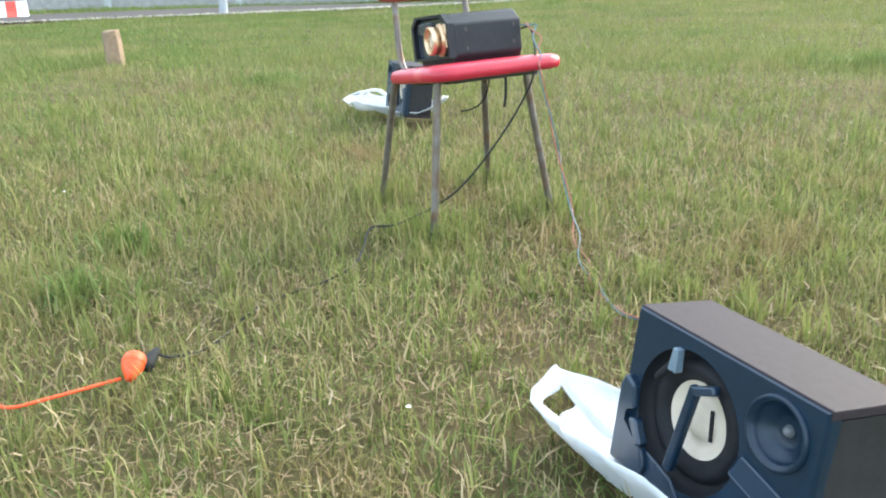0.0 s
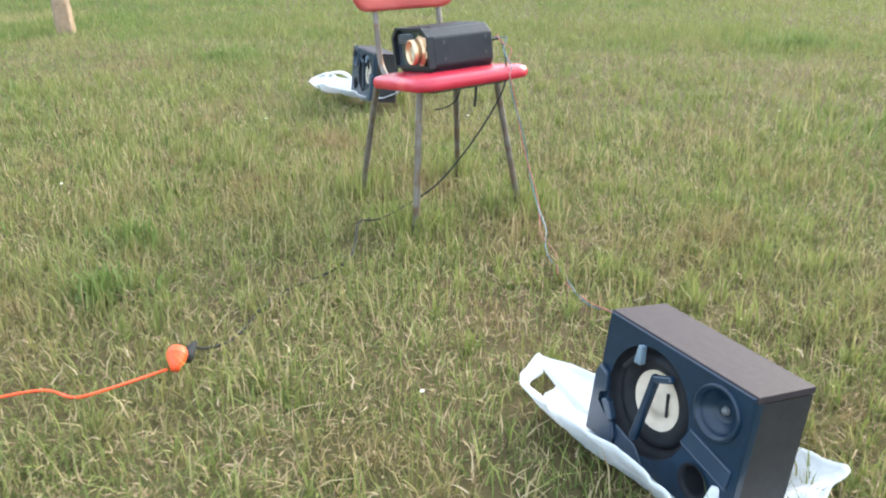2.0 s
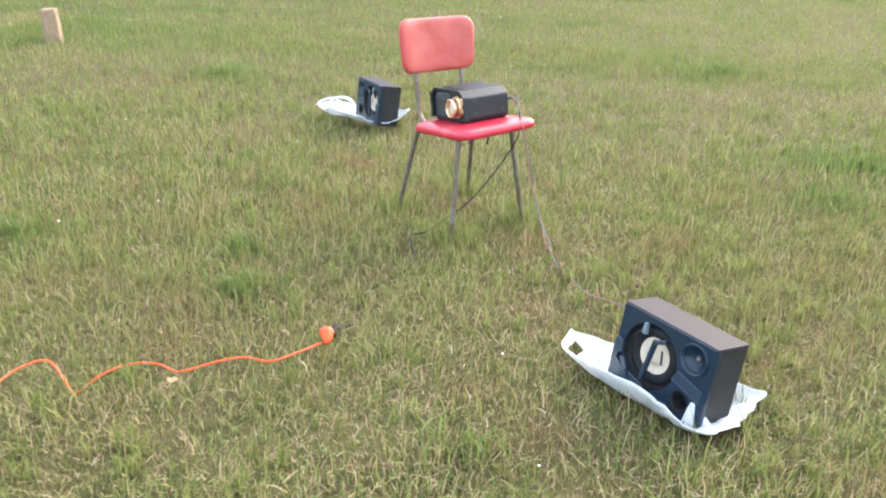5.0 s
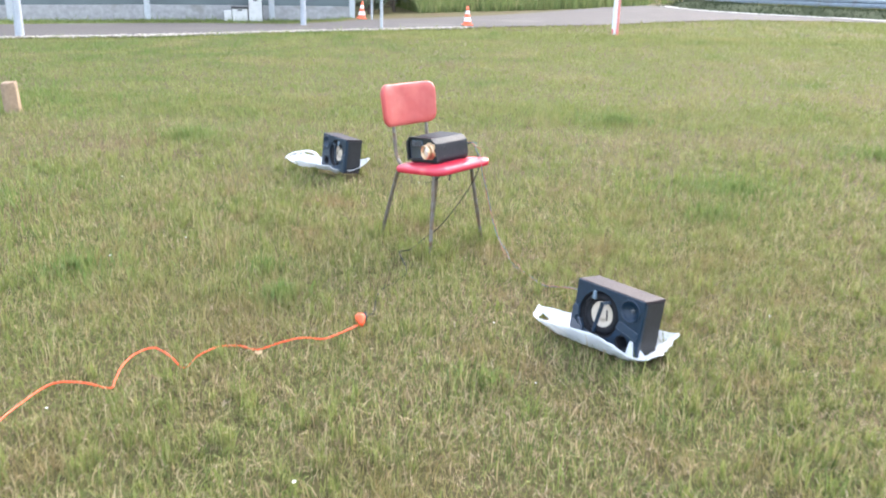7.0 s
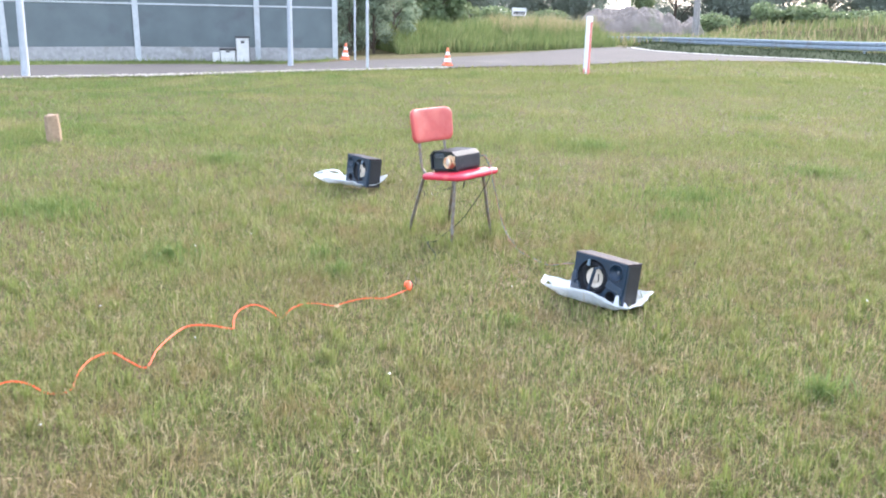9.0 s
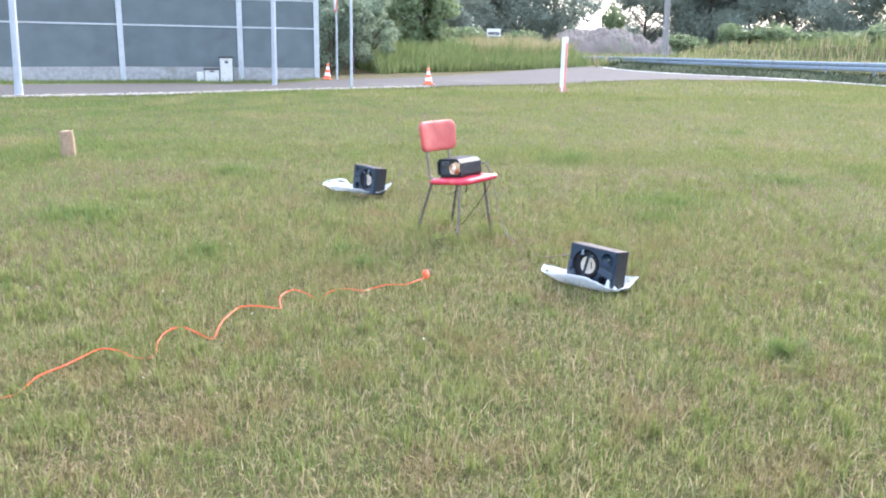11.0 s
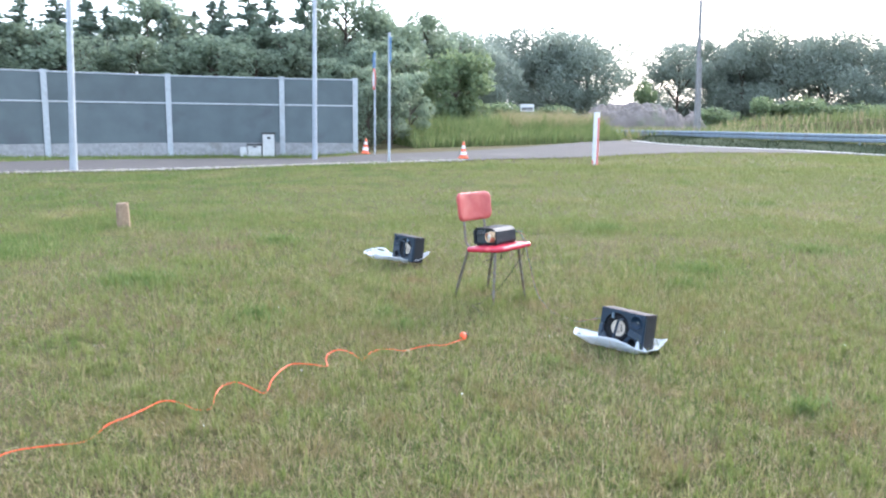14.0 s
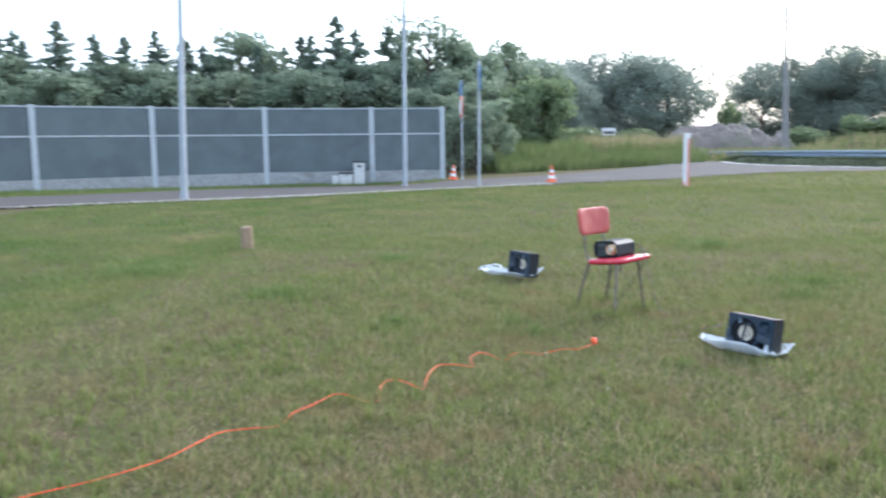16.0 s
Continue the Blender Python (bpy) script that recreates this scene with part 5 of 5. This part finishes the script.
WIRE = [(-0.098, 0.045, 0.540), (-0.070, 0.042, 0.542), (-0.045, 0.005, 0.518), (-0.028, -0.036, 0.475), (-0.020, -0.055, 0.43), (0.005, -0.048, 0.32), (0.040, -0.055, 0.18), (0.085, -0.11, 0.065), (0.125, -0.24, 0.030), (0.175, -0.385, 0.022), (0.225, -0.515, 0.022), (0.29, -0.635, 0.030), (0.36, -0.775, 0.08), (0.405, -0.93, 0.13), (0.425, -1.055, 0.165)]
for k, (nm, mt) in enumerate((("red", M_WIRE_R), ("blue", M_WIRE_B))):
    w = thing("speaker_wire", Matrix(), f"thin {nm} speaker wire running from the projector to the loudspeaker", "wire", "speaker wire pair")
    line = curve_points(WIRE, 7)
    off = []
    for i, p in enumerate(line):
        a = i * 0.42 + math.pi * k
        r = 0.0035 + 0.008 * max(0, math.sin(i * 0.13))
        off.append(p + Vector((r * math.cos(a), r * math.sin(a), 0.3 * r * math.sin(a))))
    part("flex", tube(off, 0.0017, 6), mt, w)

# ---------- grass ----------
FOOT = [(0.50, -1.208, -46.5, 0.26, 0.085), (-0.99, 1.40, -47, 0.22, 0.09)]


LAWN_EDGE = ([p.x for p in along(LAWN_LINE, 60, 0)], [p.y for p in along(LAWN_LINE, 60, 0)])


FAR_SIDE = ([p.x for p in along(FAR_EDGE[:14], 60, 0)], [p.y for p in along(FAR_EDGE[:14], 60, 0)])


def keep_clear(xy):
    ok = np.ones(len(xy), bool)
    for x, y, r, hx, hy in FOOT:
        c, s = math.cos(radians(r)), math.sin(radians(r))
        u, v = (xy[:, 0] - x) * c + (xy[:, 1] - y) * s, -(xy[:, 0] - x) * s + (xy[:, 1] - y) * c
        ok &= (np.abs(u + 0.03) / hx) ** 4 + (np.abs(v) / hy) ** 4 > 1
    return ok


def wave(xy, f, seed):
    """Smooth uneven field from -1 to 1."""
    r = np.random.default_rng(seed)
    out = np.zeros(len(xy))
    for k in range(9):
        a, p = r.uniform(0, 6.283), r.uniform(0, 6.283)
        q = f * r.uniform(0.5, 2.0)
        out += np.sin(q * (xy[:, 0] * math.cos(a) + xy[:, 1] * math.sin(a)) + p)
    return out / 4.2


def inside(xy, x0, x1, y0, y1, soft=0.9):
    """1 well inside the rectangle, 0 outside, with a soft edge."""
    d = np.minimum(np.minimum(xy[:, 0] - x0, x1 - xy[:, 0]), np.minimum(xy[:, 1] - y0, y1 - xy[:, 1])) / soft
    return np.clip(d, 0, 1)


def lawn_patch(name, x0, x1, y0, y1, n, seed, size, width, bent, label, skip=None, feather=False, material=None, beyond=False):
    rng = np.random.default_rng(seed)
    xy = np.column_stack([rng.uniform(x0, x1, n), rng.uniform(y0, y1, n)])
    if skip:
        xy = xy[rng.uniform(0, 1, len(xy)) > 0.93 * inside(xy, *skip)]
    if feather:
        xy = xy[rng.uniform(0, 1, len(xy)) < inside(xy, x0, x1, y0, y1)]
    dens = np.clip(0.70 + 0.34 * wave(xy, 10, 1) + 0.16 * wave(xy, 2.2, 2), 0.60, 1)
    xy = xy[(rng.uniform(0, 1, len(xy)) < dens)]
    xy = xy[keep_clear(xy)]
    if beyond:
        xy = xy[(xy[:, 1] > np.interp(xy[:, 0], FAR_SIDE[0], FAR_SIDE[1]) + 0.05) & (xy[:, 1] < np.interp(xy[:, 0], [p[0] for p in POSTS], [p[1] for p in POSTS]) - 0.1)]
    else:
        xy = xy[xy[:, 1] < np.interp(xy[:, 0], LAWN_EDGE[0], LAWN_EDGE[1]) - 0.08]
    tall = 1 + 0.24 * wave(xy, 9, 3) + 0.08 * wave(xy, 1.6, 4)
    ln = size * rng.gamma(5, 0.2, len(xy)) * np.clip(tall, 0.45, 1.8) * (1 + 0.15 * np.clip((xy[:, 1] + 1.6) / 1.6, 0, 1) * (y1 < 5.1))
    lean = np.clip(rng.beta(1.7, 1.6, len(xy)), 0, 0.985)
    flat = rng.uniform(0, 1, len(xy)) < 0.16
    lean[flat] = rng.uniform(0.93, 0.995, flat.sum())
    z = np.array([gz(x, y) for x, y in xy]) if y1 > 8 else np.zeros(len(xy))
    z = z + np.where(flat, rng.uniform(0.002, 0.02, len(xy)), -0.003)
    ob = blades(name, xy, z, ln, width * rng.uniform(0.55, 1.5, len(xy)), lean, material or M_GRASS, rng, bent)
    return tagged(ob, label, "grass", kind="stuff")


NEAR = (-2.8, 2.5, -4.6, 1.5)
LAWN = "short shaggy grass mixed with dry straw"
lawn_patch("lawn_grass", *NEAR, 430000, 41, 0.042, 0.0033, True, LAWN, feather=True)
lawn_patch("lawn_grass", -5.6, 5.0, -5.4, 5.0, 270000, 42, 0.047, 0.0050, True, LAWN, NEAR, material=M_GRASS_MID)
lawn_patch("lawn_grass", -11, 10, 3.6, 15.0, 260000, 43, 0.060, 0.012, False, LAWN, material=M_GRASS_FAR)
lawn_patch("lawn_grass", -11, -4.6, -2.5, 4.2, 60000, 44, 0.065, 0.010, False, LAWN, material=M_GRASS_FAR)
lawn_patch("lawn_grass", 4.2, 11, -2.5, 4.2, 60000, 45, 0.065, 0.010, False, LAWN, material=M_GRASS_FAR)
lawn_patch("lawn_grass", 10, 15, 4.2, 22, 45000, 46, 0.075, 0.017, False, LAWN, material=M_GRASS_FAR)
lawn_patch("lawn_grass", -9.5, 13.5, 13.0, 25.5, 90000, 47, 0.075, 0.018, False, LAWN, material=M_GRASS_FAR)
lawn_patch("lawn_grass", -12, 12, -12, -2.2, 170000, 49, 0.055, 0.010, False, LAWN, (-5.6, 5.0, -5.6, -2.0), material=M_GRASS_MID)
lawn_patch("verge_lawn", -18, -4.2, 9.0, 22.5, 60000, 48, 0.09, 0.018, False, "rough dark grass between the road and the barrier", material=M_GREEN, beyond=True)


def clumps(n, seed, x0, x1, y0, y1, per, size):
    """Small tussocks: blades that fan out from one root."""
    rng = np.random.default_rng(seed)
    root = np.column_stack([rng.uniform(x0, x1, n), rng.uniform(y0, y1, n)])
    root = root[rng.uniform(0, 1, n) < np.clip(0.45 + 0.5 * wave(root, 2.4, 31), 0.08, 1)]
    root = root[keep_clear(root)]
    who = np.repeat(np.arange(len(root)), per)
    xy = root[who] + rng.normal(0, 0.011, (len(who), 2))
    big = rng.uniform(0.6, 1.35, len(root))[who]
    ob = blades("grass_tussocks", xy, np.zeros(len(xy)), size * big * rng.uniform(0.5, 1.15, len(xy)), rng.uniform(0.0025, 0.0055, len(xy)), np.clip(rng.beta(1.5, 2.2, len(xy)), 0, 0.9), M_TUSSOCK, rng)
    return tagged(ob, "small bright green tussocks scattered in the lawn", "grass", kind="stuff")


clumps(5200, 91, -3.4, 2.9, -4.8, 2.6, 20, 0.072)


def straw_layer(x0, x1, y0, y1, n, seed, size, width):
    """Dead stems lying flat between the blades, in drifts."""
    rng = np.random.default_rng(seed)
    xy = np.column_stack([rng.uniform(x0, x1, n), rng.uniform(y0, y1, n)])
    keep = rng.uniform(0, 1, n) < np.clip(0.5 + 0.45 * wave(xy, 4.5, 12) + 0.3 * wave(xy, 1.3, 13), 0.08, 1)
    xy = xy[keep & keep_clear(xy)]
    m_ = len(xy)
    ob = blades("straw", xy, rng.uniform(0.008, 0.034, m_), size * rng.gamma(4, 0.25, m_), width * rng.uniform(0.6, 1.4, m_), rng.uniform(0.86, 0.999, m_), M_STRAW, rng, True, 0.24)
    return tagged(ob, "dead straw lying flat between the grass blades", "straw", kind="stuff")


straw_layer(-4.2, 3.6, -4.8, 3.2, 230000, 61, 0.032, 0.0027)

# lush tufts
rng = np.random.default_rng(77)
for x, y, r, h, n in ((-0.88, -0.86, 0.085, 0.10, 300), (-1.02, -0.52, 0.10, 0.09, 200), (1.37, 0.64, 0.30, 0.10, 500), (-3.1, 0.4, 0.50, 0.11, 1500), (1.65, 1.3, 0.42, 0.10, 1300), (1.17, -2.22, 0.11, 0.10, 230), (1.25, 3.9, 0.40, 0.12, 900), (2.9, -0.2, 0.3, 0.10, 700),
                      (-2.5, 2.6, 0.45, 0.10, 900), (3.2, 2.6, 0.4, 0.1, 800), (0.02, -1.55, 0.09, 0.09, 90), (-1.9, -0.6, 0.25, 0.09, 500), (-5.0, 1.6, 0.6, 0.11, 1200)):
    n = int(n * 0.62)
    a, q = rng.uniform(0, 6.283, n), np.abs(rng.normal(0, 0.62, n)) * r
    xy = np.column_stack([x + q * np.cos(a) * 1.3, y + q * np.sin(a)])
    xy = xy[keep_clear(xy)]
    m_ = len(xy)
    tagged(blades("grass_tuft", xy, np.zeros(m_), h * rng.uniform(0.5, 1.15, m_), rng.uniform(0.004, 0.011, m_), rng.uniform(0.1, 0.8, m_), M_GREEN, rng), "lush green tuft of taller grass in the lawn", "grass tuft", "lush tufts", "stuff")

# grass standing round the chair's feet
for lx, ly in ((-0.19, -0.14), (0.19, -0.14), (-0.166, 0.28), (0.205, 0.28)):
    cx_, cy_ = (chair.matrix_basis @ Vector((lx, ly, 0))).xy
    n = 230
    xy = np.column_stack([rng.normal(cx_, 0.065, n), rng.normal(cy_, 0.065, n)])
    tagged(blades("grass_tuft", xy, np.zeros(n), rng.uniform(0.05, 0.125, n), rng.uniform(0.0025, 0.005, n), rng.uniform(0.05, 0.6, n), M_TUSSOCK, rng), "grass standing up round a foot of the chair", "grass tuft", "tufts at the chair", "stuff")

# daisies and a dry leaf
n = 26
xy = np.column_stack([rng.uniform(-3.4, 2.6, n), rng.uniform(-3.0, 3.2, n)])
s = rng.uniform(0.003, 0.006, n)[:, None, None]
hexa = np.array([(math.cos(k * 1.0472), math.sin(k * 1.0472), 0.12 * (k % 2)) for k in range(6)])[None]
v = hexa * s + np.column_stack([xy, rng.uniform(0.05, 0.085, n)])[:, None]
tagged(soup("daisies", v, [(0, 1, 2, 3, 4, 5)], M_DAISY), "scattered small white daisies in the grass", "flowers", kind="stuff")
b = bmesh.new()
bmesh.ops.create_grid(b, x_segments=6, y_segments=6, size=1)
for v in b.verts:
    x, y = v.co.x, v.co.y
    v.co = Vector((0.014 * x * (1 - 0.35 * y * y), 0.0105 * y * (1 - 0.3 * x * x), 0.007 * x * x + 0.0056 * y * y + 0.002 * math.sin(5 * x)))
leaf = part("fallen_leaf", b, M_DRYLEAF, smooth=True)
leaf.matrix_basis = pose(-0.799, -1.475, 0.048, 12, -8, 25)
tagged(leaf, "curled tan dry leaf lying in the grass", "leaf")
leaf.modifiers.new("thickness", "SOLIDIFY").thickness = 0.001
